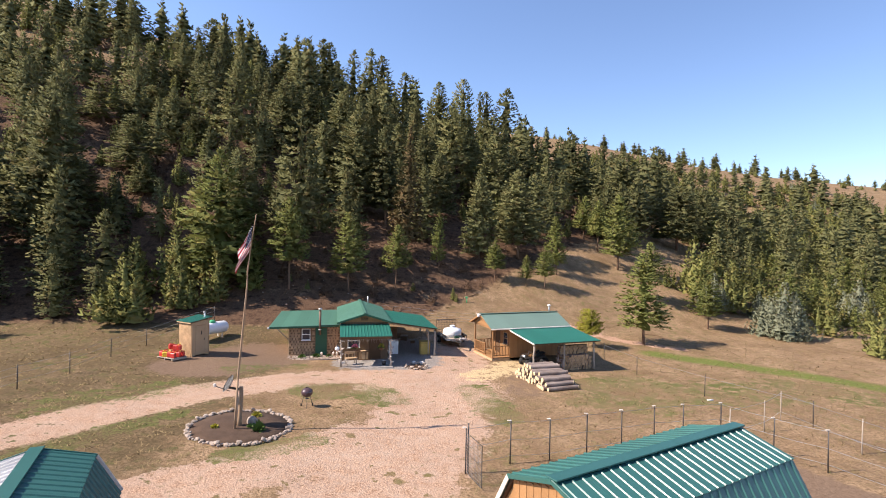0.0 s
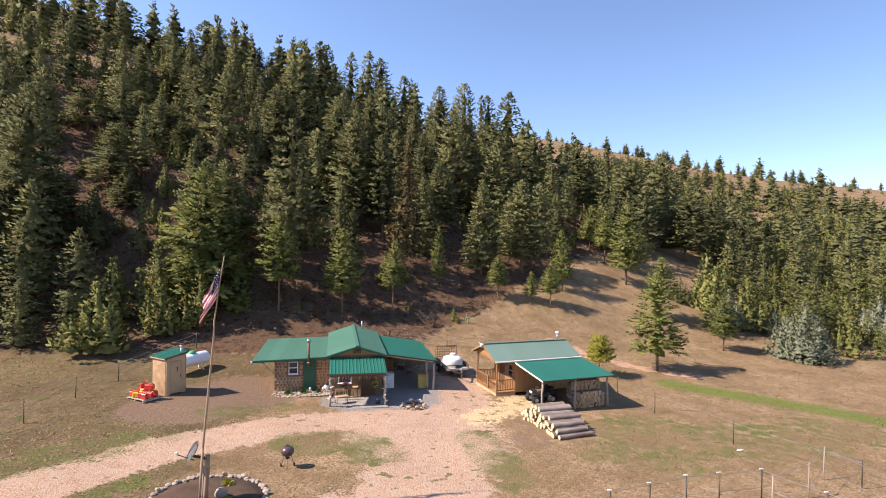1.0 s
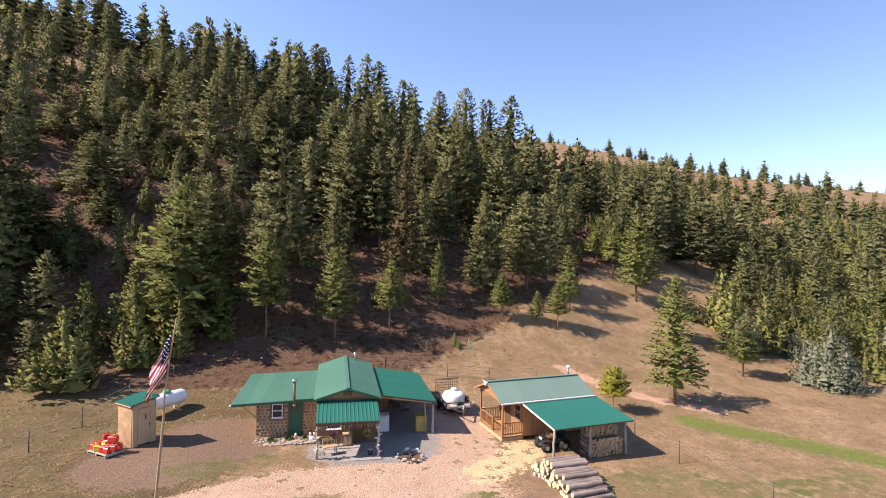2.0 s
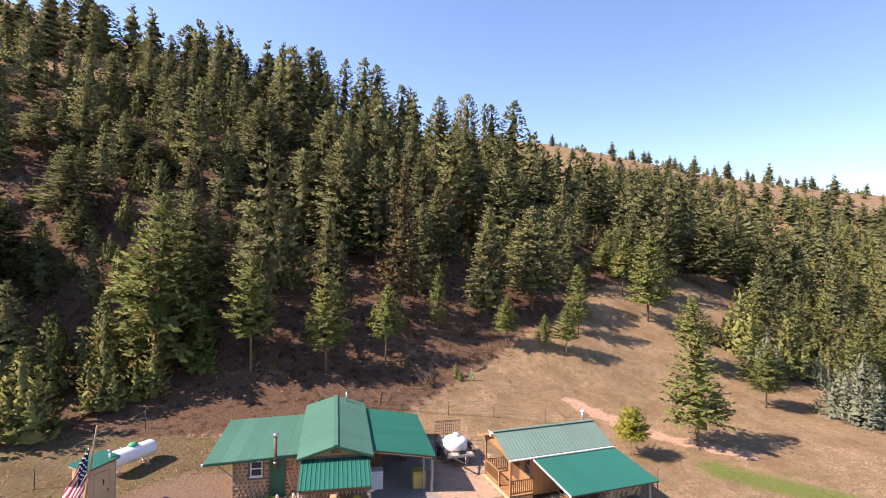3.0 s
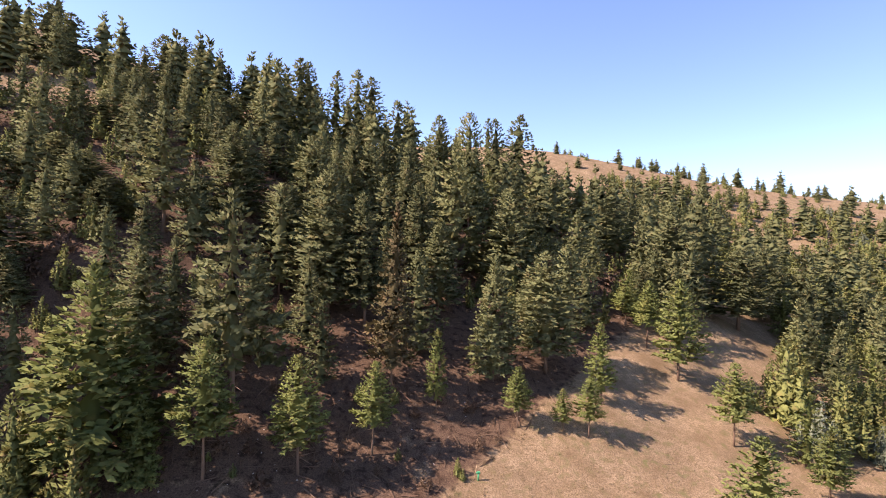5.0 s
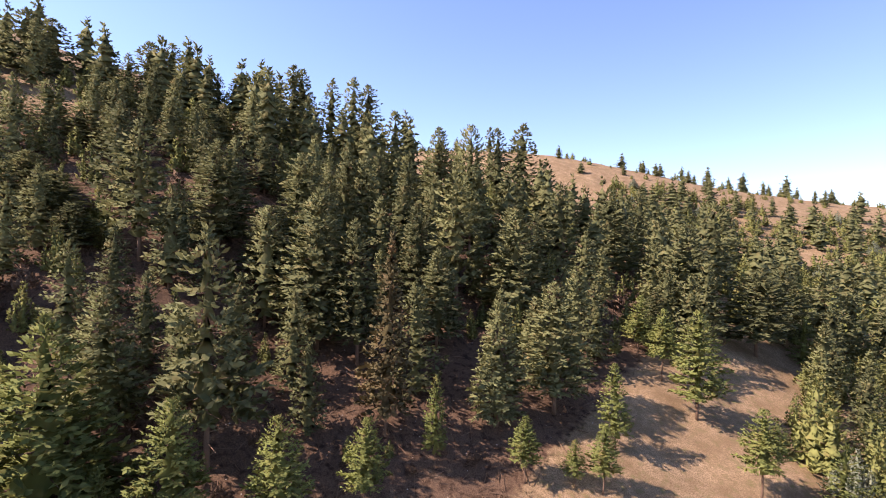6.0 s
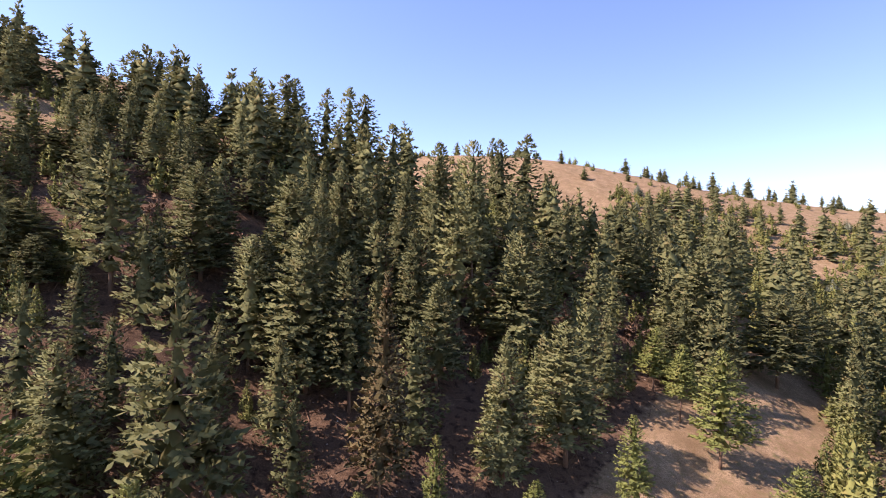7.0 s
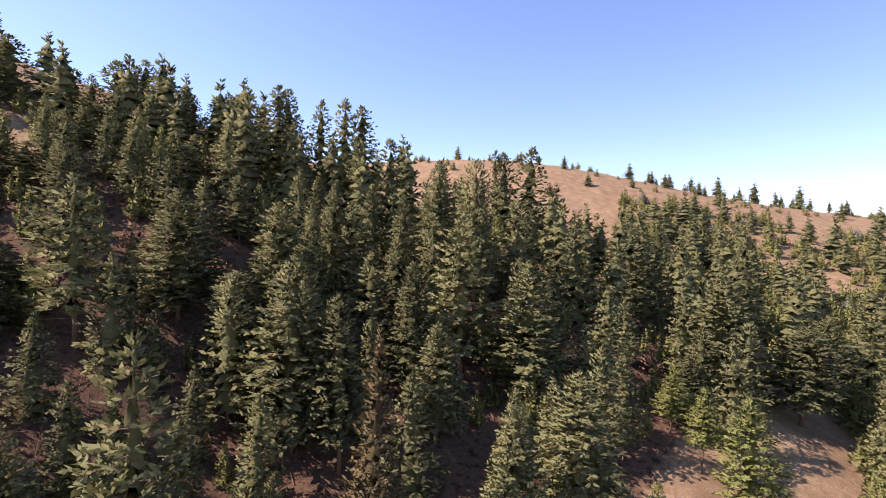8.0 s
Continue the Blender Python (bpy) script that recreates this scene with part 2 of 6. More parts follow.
    for key, c, wob in (("weedy", weeds, 0.9), ("shaded_litter", shaded_litter, 0.5), ("soil", soil, 0.7), ("meadow", lush, 0.6), ("gravel", gravel, 1.1), ("green", green, 1.6), ("grey", grey, 0.8), ("sawdust", saw, 1.5), ("bank", bank, 1.0)):
        a = n.new("ShaderNodeAttribute")
        a.attribute_name = key
        ragged = maths("ADD", maths("MULTIPLY", maths("SUBTRACT", mid, 0.5), wob * 1.6), maths("MULTIPLY", maths("SUBTRACT", fine, 0.5), wob))
        there = span(a.outputs["Fac"], 0.02, 0.15)
        f = maths("MULTIPLY", span(maths("ADD", a.outputs["Fac"], ragged), 0.42, 0.62), there)
        if key == "green":
            f = maths("MULTIPLY", f, span(maths("ADD", patchy, maths("MULTIPLY", fine, 0.8)), 0.76, 1.04))
        if key == "gravel":
            f = maths("MULTIPLY", f, span(maths("ADD", maths("MULTIPLY", mid, 0.7), maths("MULTIPLY", patchy, 0.45)), 0.70, 0.665))
        if key == "meadow":
            f = maths("MULTIPLY", a.outputs["Fac"], span(fine, 0.25, 0.5))
        colour = mixed(f, colour, c)
    l.new(colour, p.inputs["Base Color"])
    b = n.new("ShaderNodeBump")
    b.inputs["Strength"].default_value, b.inputs["Distance"].default_value = 0.7, 0.08
    l.new(maths("ADD", fine, maths("MULTIPLY", grit, 0.5)), b.inputs["Height"])
    l.new(b.outputs["Normal"], p.inputs["Normal"])
    return m


def sheet(name, xs, ys, masks=True):
    gx, gy = np.meshgrid(xs, ys)
    verts = np.stack([gx.ravel(), gy.ravel(), ground(gx, gy).ravel()], 1)
    w, h = len(xs), len(ys)
    i = (np.arange(h - 1)[:, None] * w + np.arange(w - 1)[None]).ravel()
    faces = np.stack([i, i + 1, i + w + 1, i + w], 1)
    me = bpy.data.meshes.new(name)
    me.from_pydata(verts.tolist(), [], faces.tolist())
    me.polygons.foreach_set("use_smooth", np.ones(len(faces), bool))
    for key, values in surface_masks(gx, gy).items():
        me.attributes.new(key, "FLOAT", "POINT").data.foreach_set("value", values.ravel().astype(np.float32))
    return new(name, me)


land = sheet("ground", stretch((-900, -130, 35), (-130, -40, 2.5), (-40, -24, 0.9), (-24, 34, 0.38), (34, 60, 0.9), (60, 230, 4), (230, 901, 40)),
             stretch((-900, -20, 40), (-20, 10, 2), (10, 48, 0.38), (48, 130, 0.9), (130, 330, 4), (330, 1500, 45)))
land.data.materials.append(ground_material())
tagged(land, "dry tan meadow and wooded hillside with gravel drive", "ground", kind="structure")


# ---- building blocks ----
def mesh(name, verts, faces, mat, parent=None, label="", smooth_faces=False):
    me = bpy.data.meshes.new(name)
    me.from_pydata([tuple(v) for v in verts], [], faces)
    me.materials.append(mat)
    if smooth_faces:
        me.polygons.foreach_set("use_smooth", [True] * len(me.polygons))
    ob = new(name, me)
    ob.parent = parent
    return tagged(ob, label)


def part(name, bm, mat, parent=None, label="", smooth_faces=False):
    me = bpy.data.meshes.new(name)
    bmesh.ops.recalc_face_normals(bm, faces=bm.faces)
    bm.to_mesh(me)
    bm.free()
    me.materials.append(mat)
    if smooth_faces:
        me.polygons.foreach_set("use_smooth", [True] * len(me.polygons))
    ob = new(name, me)
    ob.parent = parent
    return tagged(ob, label)


def root(name, m, label, category, group="", kind=""):
    ob = new(name)
    ob.empty_display_size = 0.2
    ob.matrix_basis = m
    return tagged(ob, label, category, group, kind)


def box(bm, c, s, turn=None, bevel=0.0):
    """A box of size s round c, turned by a matrix, with bevelled edges."""
    made = bmesh.ops.create_cube(bm, size=1.0)["verts"]
    m = Matrix.Translation(c) @ (turn or Matrix.Identity(4)) @ Matrix.Diagonal((*s, 1))
    bmesh.ops.transform(bm, matrix=m, verts=made)
    if bevel:
        edges = {e for v in made for e in v.link_edges}
        bmesh.ops.bevel(bm, geom=list(edges), offset=bevel, segments=1, affect="EDGES")
    return bm


def rod(bm, a, b, r0, r1=None, sides=8, wobble=0.0, rings=1, cap=True):
    """A round bar from a to b, tapered, and crooked where wobble is given."""
    a, b = Vector(a), Vector(b)
    r1 = r0 if r1 is None else r1
    z = (b - a).normalized()
    x = z.orthogonal().normalized()
    y = z.cross(x)
    loops = []
    for k in range(rings + 1):
        t = k / rings
        off = Vector((random.uniform(-1, 1), random.uniform(-1, 1), 0)) * wobble if 0 < k < rings else Vector()
        c = a.lerp(b, t) + off
        r = r0 + (r1 - r0) * t
        loops.append([bm.verts.new(c + (x * math.cos(q) + y * math.sin(q)) * r) for q in (2 * math.pi * s / sides for s in range(sides))])
    for lo, hi in zip(loops, loops[1:]):
        for s in range(sides):
            bm.faces.new((lo[s], lo[(s + 1) % sides], hi[(s + 1) % sides], hi[s]))
    if cap:
        bm.faces.new(loops[0][::-1])
        bm.faces.new(loops[-1])
    return bm


def fresh():
    return bmesh.new()


# ---- trees ----
def inner_twigs(rnd, out, reach_at, height, bare, core, lean, droop, tilt=-0.5):
    """Rings of uneven radius inside a crown, each one drooping over the ring below, that close it."""
    verts, faces, normals = out
    rings, sides = 10, 8
    for w in range(rings if core else 0):
        t = 0.88 * (w + 0.2) / rings
        z, drop = height * (bare + (1 - bare) * t), 0.88 * height * (1 - bare) / rings
        i = len(verts)
        for k in range(sides):
            q = 2 * math.pi * (k + rnd.uniform(-0.3, 0.3)) / sides + w
            f = reach_at(t, q) * core * rnd.uniform(0.35, 1.3)
            normals.append((math.cos(q), math.sin(q), tilt))
            verts.append((f * math.cos(q) + lean[0] * z, f * math.sin(q) + lean[1] * z, z - droop * f + rnd.uniform(-0.6, 0.2) * drop))
        normals.append((math.cos(w), math.sin(w), tilt))
        verts.append((lean[0] * z, lean[1] * z, z + 1.1 * drop))
        faces += [(i + k, i + (k + 1) % sides, i + sides) for k in range(sides)]


def spray_leaf(rnd, out, p, way, long, wide, outward, bend=0.74):
    """One flat spray of needles: a narrow kite from p, shaded partly as the rounded crown that it belongs to."""
    verts, faces, normals = out
    side = way.cross(Vector((0, 0, 1)))
    side = side.normalized() if side.length > 1e-4 else Vector((1, 0, 0))
    roll = rnd.uniform(-1.5, 1.5)
    side = (side * math.cos(roll) + side.cross(way.normalized()) * math.sin(roll)) * long * wide
    mid = p + way * long * rnd.uniform(0.4, 0.6)
    i = len(verts)
    pts = (p, mid - side, p + way * long, mid + side)
    flat = (pts[1] - p).cross(pts[2] - p).normalized()
    up = 1 if flat.dot(outward) > 0 else -1
    verts.extend(tuple(v) for v in pts)
    faces.append((i, i + 1, i + 2, i + 3) if up > 0 else (i + 3, i + 2, i + 1, i))
    n = tuple((outward * bend + flat * (up * (1 - bend))).normalized())
    normals.extend([n] * 4)


def fir_crown(seed, height, radius, bare, whorls, per=7, spray=0.42, step=0.28, power=0.8, droop=0.3, rise=0.65, ragged=0.2, gaps=0.08, core=0.36, tilt=-0.3):
    """Whorls of limbs up a trunk, each limb drooping with its tip turned up and set with flat sprays on both sides."""
    rnd = random.Random(seed)
    out = verts, faces, normals = [], [], []
    lean = (rnd.uniform(-0.006, 0.006), rnd.uniform(-0.006, 0.006))
    waves = [(rnd.randint(1, 4), rnd.uniform(2, 9), rnd.uniform(0, 6.3)) for _ in range(4)]

    def reach_at(t, q):
        lobes = sum(math.sin(k * q + c * t + p) for k, c, p in waves) / 3
        return radius * (0.02 + 0.98 * (1 - t) ** power) * (0.72 + 0.28 * min(1, t * 4 + 0.1)) * (1 + ragged * lobes)

    inner_twigs(rnd, out, reach_at, height, bare, core, lean, droop * 0.6, tilt)
    for w in range(whorls):
        t = 1 - (1 - (w + rnd.uniform(0.2, 0.8)) / whorls) ** 1.22
        count = per if t < 0.8 else max(4, per - 2)
        for b in range(count):
            if rnd.random() < gaps * (1 if t < 0.8 else 0.3):
                continue
            q = 2 * math.pi * (b + rnd.uniform(-0.35, 0.35)) / count + w * 1.31
            far = max(0.06, reach_at(t, q) * rnd.uniform(0.86, 1.16) - 0.4 * spray * t)
            z0 = height * (bare + (1 - bare) * t) + rnd.uniform(-0.4, 0.4) * height * (1 - bare) / whorls
            a = -0.02 + rise * 0.8 * t ** 1.4 + rnd.uniform(-0.12, 0.12)
            d = droop * (1 - 0.7 * t)
            ahead = Vector((math.cos(q), math.sin(q), 0))
            outward = Vector((math.cos(q), math.sin(q), 0.55 + 0.4 * t)).normalized()
            stations = max(2, int(far / step))
            for k in range(stations):
                f = 0.34 + 0.66 * (k + 0.8) / stations
                z = z0 + far * (a * f - d * f * f + 0.16 * f ** 4)
                p = ahead * (far * f) + Vector((lean[0] * z, lean[1] * z, z + rnd.uniform(-0.06, 0.06)))
                size = (spray * 0.62 + 0.19 * far * (1.25 - 0.75 * f)) * (1 - 0.25 * t ** 1.5)
                for side in (-1, 1):
                    h = q + side * rnd.uniform(0.5, 1.15)
                    way = Vector((math.cos(h), math.sin(h), 0.5 * a - 0.2 * d + rnd.uniform(-0.5, 0.55) + 2.2 * max(0.0, t - 0.62)))
                    spray_leaf(rnd, out, p, way, size * rnd.uniform(0.75, 1.3), rnd.uniform(0.15, 0.23) + 0.1 * t * t, outward)
                h = q + rnd.uniform(-0.5, 0.5)
                spray_leaf(rnd, out, p, Vector((0.8 * math.cos(h), 0.8 * math.sin(h), rnd.uniform(0.1, 0.8))), size * rnd.uniform(0.6, 1.0), rnd.uniform(0.18, 0.28), outward)
    for k in range(12):
        q, z = k * 2.4, height * (0.90 + 0.007 * k)
        way = Vector((0.3 * math.cos(q), 0.3 * math.sin(q), 0.9)) if k < 11 else Vector((0, 0, 1.0))
        spray_leaf(rnd, out, Vector((lean[0] * z, lean[1] * z, z)), way, 0.38, 0.14, Vector((math.cos(q), math.sin(q), 0.8)).normalized())
    return verts, faces, normals


def juniper_crown(seed, height, radius, bare, lobes, tufts, spray=0.34, upright=0.9, fill=0.5):
    """Several pointed lobes that lean out from one foot, each thick with short upturned sprays."""
    rnd = random.Random(seed)
    out = verts, faces, normals = [], [], []
    heads = [(0.0, 0.0, 1.0, 0.55)]
    for k in range(lobes):
        q, r = k * 2.39996 + rnd.uniform(-0.4, 0.4), radius * (0.3 + 0.42 * (k + rnd.random()) / lobes)
        heads.append((r * math.cos(q), r * math.sin(q), rnd.uniform(0.45, 0.92) * (1 - 0.3 * r / radius), rnd.uniform(0.34, 0.52)))
    for cx, cy, tall, wide in heads:
        top, base = height * tall, height * (bare + 0.05 * rnd.random())

        def reach_at(t, q):
            return radius * wide * (0.06 + math.sin(math.pi * min(1, 0.22 + 0.78 * (1 - t) ** 0.9) * 0.62) * (1 - t ** 2.2))

        start = len(verts)
        inner_twigs(rnd, out, reach_at, top - base, 0.0, fill, (0, 0), 0.1, 0.3)
        for i in range(start, len(verts)):
            x, y, z = verts[i]
            verts[i] = (x + cx, y + cy, z + base)
        for k in range(int(tufts * tall * wide / 0.4)):
            t, q = rnd.random() ** 1.15, rnd.uniform(0, 6.2832)
            r = reach_at(t, q) * rnd.uniform(0.55, 1.08)
            p = Vector((cx + r * math.cos(q), cy + r * math.sin(q), base + (top - base) * t))
            outward = Vector((math.cos(q), math.sin(q), 0.35 + 0.7 * t)).normalized()
            for _ in range(3):
                h = q + rnd.uniform(-1.3, 1.3)
                way = Vector((math.cos(h), math.sin(h), upright * rnd.uniform(0.3, 1.5)))
                spray_leaf(rnd, out, p, way, spray * rnd.uniform(0.5, 1.1) * (1 - 0.4 * t), rnd.uniform(0.2, 0.34), outward)
    return verts, faces, normals


crown_normals = {}


def bend_normals(me, normals):
    """Needle sprays shade as the rounded mass that they make up."""
    me.polygons.foreach_set("use_smooth", [True] * len(me.polygons))
    me.normals_split_custom_set_from_vertices([Vector(n).normalized() for n in normals])


def tree_kind(name, label, category, seed, height, radius, bare, mat, trunk_r, group, limbs=14, crown_of=fir_crown, **form):
    """One tree at the origin, trunk and crown, from which the others are copied."""
    ob = root(name, pose(0, 0, -500), label, category, group)
    bm = fresh()
    rnd = random.Random(seed + 99)
    top = height * 0.9
    rod(bm, (0, 0, -0.5), (0, 0, top), trunk_r, trunk_r * 0.12, 7, trunk_r * 0.25, 6)
    for k in range(limbs):
        t = max(bare * 0.6, 0.06) + (0.85 - bare * 0.6) * k / limbs
        q, z = k * 2.4 + rnd.random(), height * t
        r = radius * (1 - t) ** 0.85 * 0.75
        rod(bm, (0, 0, z), (r * math.cos(q), r * math.sin(q), z + 0.02 * r), trunk_r * 0.22, 0.012, 4, 0, 1, False)
    part("trunk", bm, BARK, ob, "", True)
    verts, faces, normals = crown_of(seed, height, radius, bare, **form)
    crown = mesh("crown", verts, faces, mat, ob)
    bend_normals(crown.data, normals)
    crown_normals[crown.data.name] = normals
    ob["tall"], ob["wide"] = height, 2 * radius
    return ob


G_WOOD = "conifers of the wooded hillside"
TALL = [tree_kind("fir_tree", "tall dark green Douglas fir on the wooded hillside", "tree", s, 13.0, r, b, FIR, 0.16, G_WOOD, whorls=n, per=9, spray=0.38, step=0.29, power=p, droop=d, gaps=g)
        for s, r, b, p, d, n, g in ((11, 2.9, 0.12, 0.58, 0.22, 33, 0.06), (12, 2.6, 0.18, 0.52, 0.27, 31, 0.12), (13, 3.0, 0.08, 0.66, 0.18, 34, 0.05), (14, 2.7, 0.15, 0.56, 0.24, 32, 0.10), (15, 2.7, 0.20, 0.48, 0.2, 29, 0.14))]
MIDDLE = [tree_kind("fir_tree", "dark green fir among the trees of the hillside", "tree", s, 10.0, r, b, FIR, 0.12, G_WOOD, limbs=8, whorls=n, per=7, spray=0.5, step=0.54, power=p, droop=d, gaps=0.06, core=0.5, tilt=-0.1)
          for s, r, b, p, d, n in ((61, 2.5, 0.05, 0.56, 0.20, 23), (62, 2.2, 0.10, 0.48, 0.25, 22), (63, 2.6, 0.04, 0.64, 0.16, 24), (64, 2.3, 0.08, 0.54, 0.22, 22))]
TIERED = [tree_kind("fir_tree", "open-tiered fir with long level limbs and gaps between", "tree", s, 12.0, r, b, FIR, 0.17, G_WOOD, limbs=18, whorls=16, per=8, spray=0.5, step=0.3, power=p, droop=0.16, rise=0.35, ragged=0.3, gaps=0.2, core=0.26)
          for s, r, b, p in ((16, 2.9, 0.20, 0.64), (17, 2.7, 0.28, 0.56))]
GROVE = [tree_kind("fir_tree", "yellowish green young fir of the eastern grove", "tree", s, 9.0, r, b, YOUNG, 0.14, "trees of the grove", limbs=6, whorls=n, per=7, spray=0.46, step=0.48, power=p, droop=0.18, rise=0.7, ragged=0.26, gaps=0.08)
         for s, r, b, p, n in ((91, 2.2, 0.05, 0.52, 19), (92, 2.4, 0.04, 0.58, 19), (93, 2.0, 0.08, 0.46, 18))]
BROWN = [tree_kind("fir_tree", "thin brownish fir with dying needles", "tree", 18, 13.0, 2.3, 0.12, FADED, 0.11, G_WOOD, limbs=20, whorls=32, per=8, spray=0.38, power=0.82, droop=0.26, gaps=0.08, core=0.4)]
OPEN = [tree_kind("pine_tree", "open-crowned young fir with a bare lower trunk", "tree", s, 8.0, r, b, YOUNG, 0.10, G_WOOD, whorls=23, per=9, spray=0.22, step=0.21, power=0.6, droop=0.10, rise=0.7, ragged=0.24, gaps=0.08, core=0.4)
        for s, r, b in ((21, 1.85, 0.32), (22, 1.7, 0.26), (23, 1.75, 0.20))]
BUSHY = [tree_kind("juniper_tree", "bushy olive green juniper on the slope", "tree", s, 5.0, r, 0.02, JUNIPER, 0.10, "junipers of the hillside", limbs=6, crown_of=juniper_crown, lobes=n, tufts=92, spray=0.36)
         for s, r, n in ((31, 1.8, 6), (32, 1.5, 4), (33, 1.3, 3))]
BROAD = [tree_kind("fir_tree", "broad yellowish green fir with limbs to the ground", "tree", 71, 11.0, 3.4, 0.03, YOUNG, 0.2, G_WOOD, whorls=28, per=9, spray=0.42, power=0.74, droop=0.22, rise=0.5, ragged=0.32, gaps=0.1)]
SILVERY = [tree_kind("silver_juniper", "broad silvery green juniper on the dry meadow", "tree", 72, 6.0, 3.3, 0.01, SILVER, 0.16, "", crown_of=juniper_crown, lobes=12, tufts=300, spray=0.28, fill=0.4)]
GOLDEN = [tree_kind("golden_sapling", "small yellow-green sapling with a thin bare trunk", "tree", 73, 3.2, 1.25, 0.38, GOLD, 0.04, "", whorls=15, per=11, spray=0.1, step=0.12, power=0.42, droop=0.0, rise=0.8, ragged=0.25, gaps=0.05, core=0.4)]
DEAD = [tree_kind("bare_shrub", "leafless reddish brown shrub under the firs", "shrub", s, 3.0, 1.3, 0.1, DRY, 0.04, "bare shrubs of the hillside", limbs=22, crown_of=juniper_crown, lobes=4, tufts=34, spray=0.42, fill=0)
        for s in (81, 82)]
FAR = [tree_kind("fir_tree", "dark green fir on the far hillside", "tree", s, 9.0, r, 0.03, FIR, 0.15, "trees of the far hills", limbs=4, whorls=9, per=5, spray=0.8, step=1.3, power=p, droop=0.2, core=0.85, tilt=0.15)
       for s, r, p in ((41, 2.5, 0.72), (42, 2.3, 0.62), (43, 2.7, 0.8))]
FARJ = [tree_kind("juniper_tree", "round olive juniper on the far hillside", "tree", s, 5.0, r, 0.02, JUNIPER, 0.12, "trees of the far hills", limbs=4, crown_of=juniper_crown, lobes=2, tufts=30, spray=0.66, fill=0.6)
        for s, r in ((51, 2.0), (52, 1.7))]
planted, distant = [], []


def plant(kind, x, y, height, spread=1.0, seed=0, wide=0):
    """A copy of a kind at its place, by its height and either its spread or its full width in metres."""
    rnd = random.Random(int(x * 131 + y * 977) + seed)
    s = height / kind["tall"]
    w = 1.25 * wide / kind["wide"] if wide else s * spread ** 0.5
    m = pose(x, y, gz(x, y) - 0.05, rnd.uniform(-2, 2), rnd.uniform(-2, 2), rnd.uniform(0, 360)) @ Matrix.Diagonal((w, w, s, 1))
    planted.append((x, y, height))
    if kind in FAR or kind in FARJ:
        return distant.append((kind, m))
    return copy_thing(kind, m)


# firs of the hillside, by storeys of the slope: x, y, height, width
SKYLINE = [(-61.1, 104, 8.5, 7.2), (-52.9, 105, 6.5, 4.5), (-46.8, 100, 7.4, 3.9), (-45.6, 103, 10.2, 7.4), (-48.2, 112, 7.3, 4.3), (-47.2, 113, 8.3, 4.9), (-43.6, 111, 8.1, 5.7), (-37.6, 106, 8.5, 4.0), (-36.6, 107, 8.0, 3.3), (-36.0, 112, 6.8, 3.7), (-34.6, 114, 8.1, 4.0), (-27.4, 102, 11.9, 7.3), (-25.3, 110, 12.2, 6.6), (-24.4, 111, 11.9, 5.0), (-19.5, 111, 12.0, 5.2), (-15.5, 110, 14.0, 5.7), (-13.9, 114, 13.2, 7.1), (-7.5, 102, 12.9, 5.1), (-1.6, 95, 15.2, 5.9), (3.1, 92, 17.9, 4.9), (7.9, 121, 13.8, 4.3), (9.3, 119, 13.9, 4.6), (13.3, 120, 16.3, 9.4), (-60.0, 98, 9.6, 7.0)]
UPPER = [(-47.0, 85, 6.5, 5.3), (-44.2, 91, 4.7, 4.4), (-43.0, 93, 4.5, 4.2), (-43.4, 85, 4.5, 4.8), (-38.2, 84, 6.2, 4.9), (-33.5, 87, 7.6, 3.5), (-31.6, 91, 5.6, 5.2), (-29.8, 93, 5.5, 4.4), (-24.6, 84, 7.3, 3.0), (-22.5, 88, 7.0, 4.2), (-20.6, 89, 6.9, 3.3), (-12.1, 85, 13.6, 4.0), (-9.8, 85, 12.5, 4.6), (-9.5, 95, 9.9, 3.2), (-4.9, 89, 12.5, 3.6), (-5.1, 84, 10.8, 3.9), (-1.7, 86, 11.1, 3.4), (9.6, 103, 10.5, 5.5), (15.7, 97, 12.1, 6.3), (24.9, 104, 11.7, 6.1), (26.9, 103, 8.1, 6.9), (43.5, 108, 14.8, 6.6), (37.4, 125, 13.8, 5.4)]
LOWER = [(-22.9, 76, 10.9, 6.1), (-15.2, 79, 12.9, 6.0), (-13.3, 82, 12.3, 3.9), (-2.9, 78, 11.9, 4.4), (1.4, 82, 15.3, 6.9), (-11.4, 70, 14.3, 6.4), (-7.6, 69, 12.7, 4.3), (7.9, 82, 12.9, 7.2), (-0.7, 74, 9.5, 4.5), (-16.9, 74, 8.7, 5.5), (-15.3, 57, 16.0, 5.9), (9.8, 69.2, 11.5, 5.5), (4.5, 66, 11.1, 4.1), (31.0, 90, 14.3, 7.8), (39.8, 90, 11.0, 7.0), (46.9, 96, 11.1, 5.6), (53.3, 97, 12.7, 7.1), (24.9, 85, 6.6, 4.5), (-22.1, 57, 9.7, 4.5)]
WEST = [(-32.0, 68, 4.5, 3.2), (-33.6, 59, 4.5, 3.0), (-36.0, 61, 7.2, 5.0), (-44.5, 69, 6.1, 5.5), (-38.0, 51.4, 16.3, 6.0), (-39.3, 56, 5.6, 4.5), (-41.0, 74, 4.5, 5.0), (-35.9, 71, 5.0, 6.0)]
for k, (x, y, h, w) in enumerate(SKYLINE + UPPER):
    plant(TALL[k % 5] if h > 12 and y < 96 else MIDDLE[k % 4], x, y, h, wide=w)
for k, (x, y, h, w) in enumerate(LOWER + WEST):
    plant(TIERED[k % 2] if k % 6 == 4 else TALL[k % 5], x, y, h, wide=w)
plant(TIERED[0], -27.5, 70, 12.3, wide=5.4)
plant(BROWN[0], -4.3, 62.5, 15.2, wide=3.7)
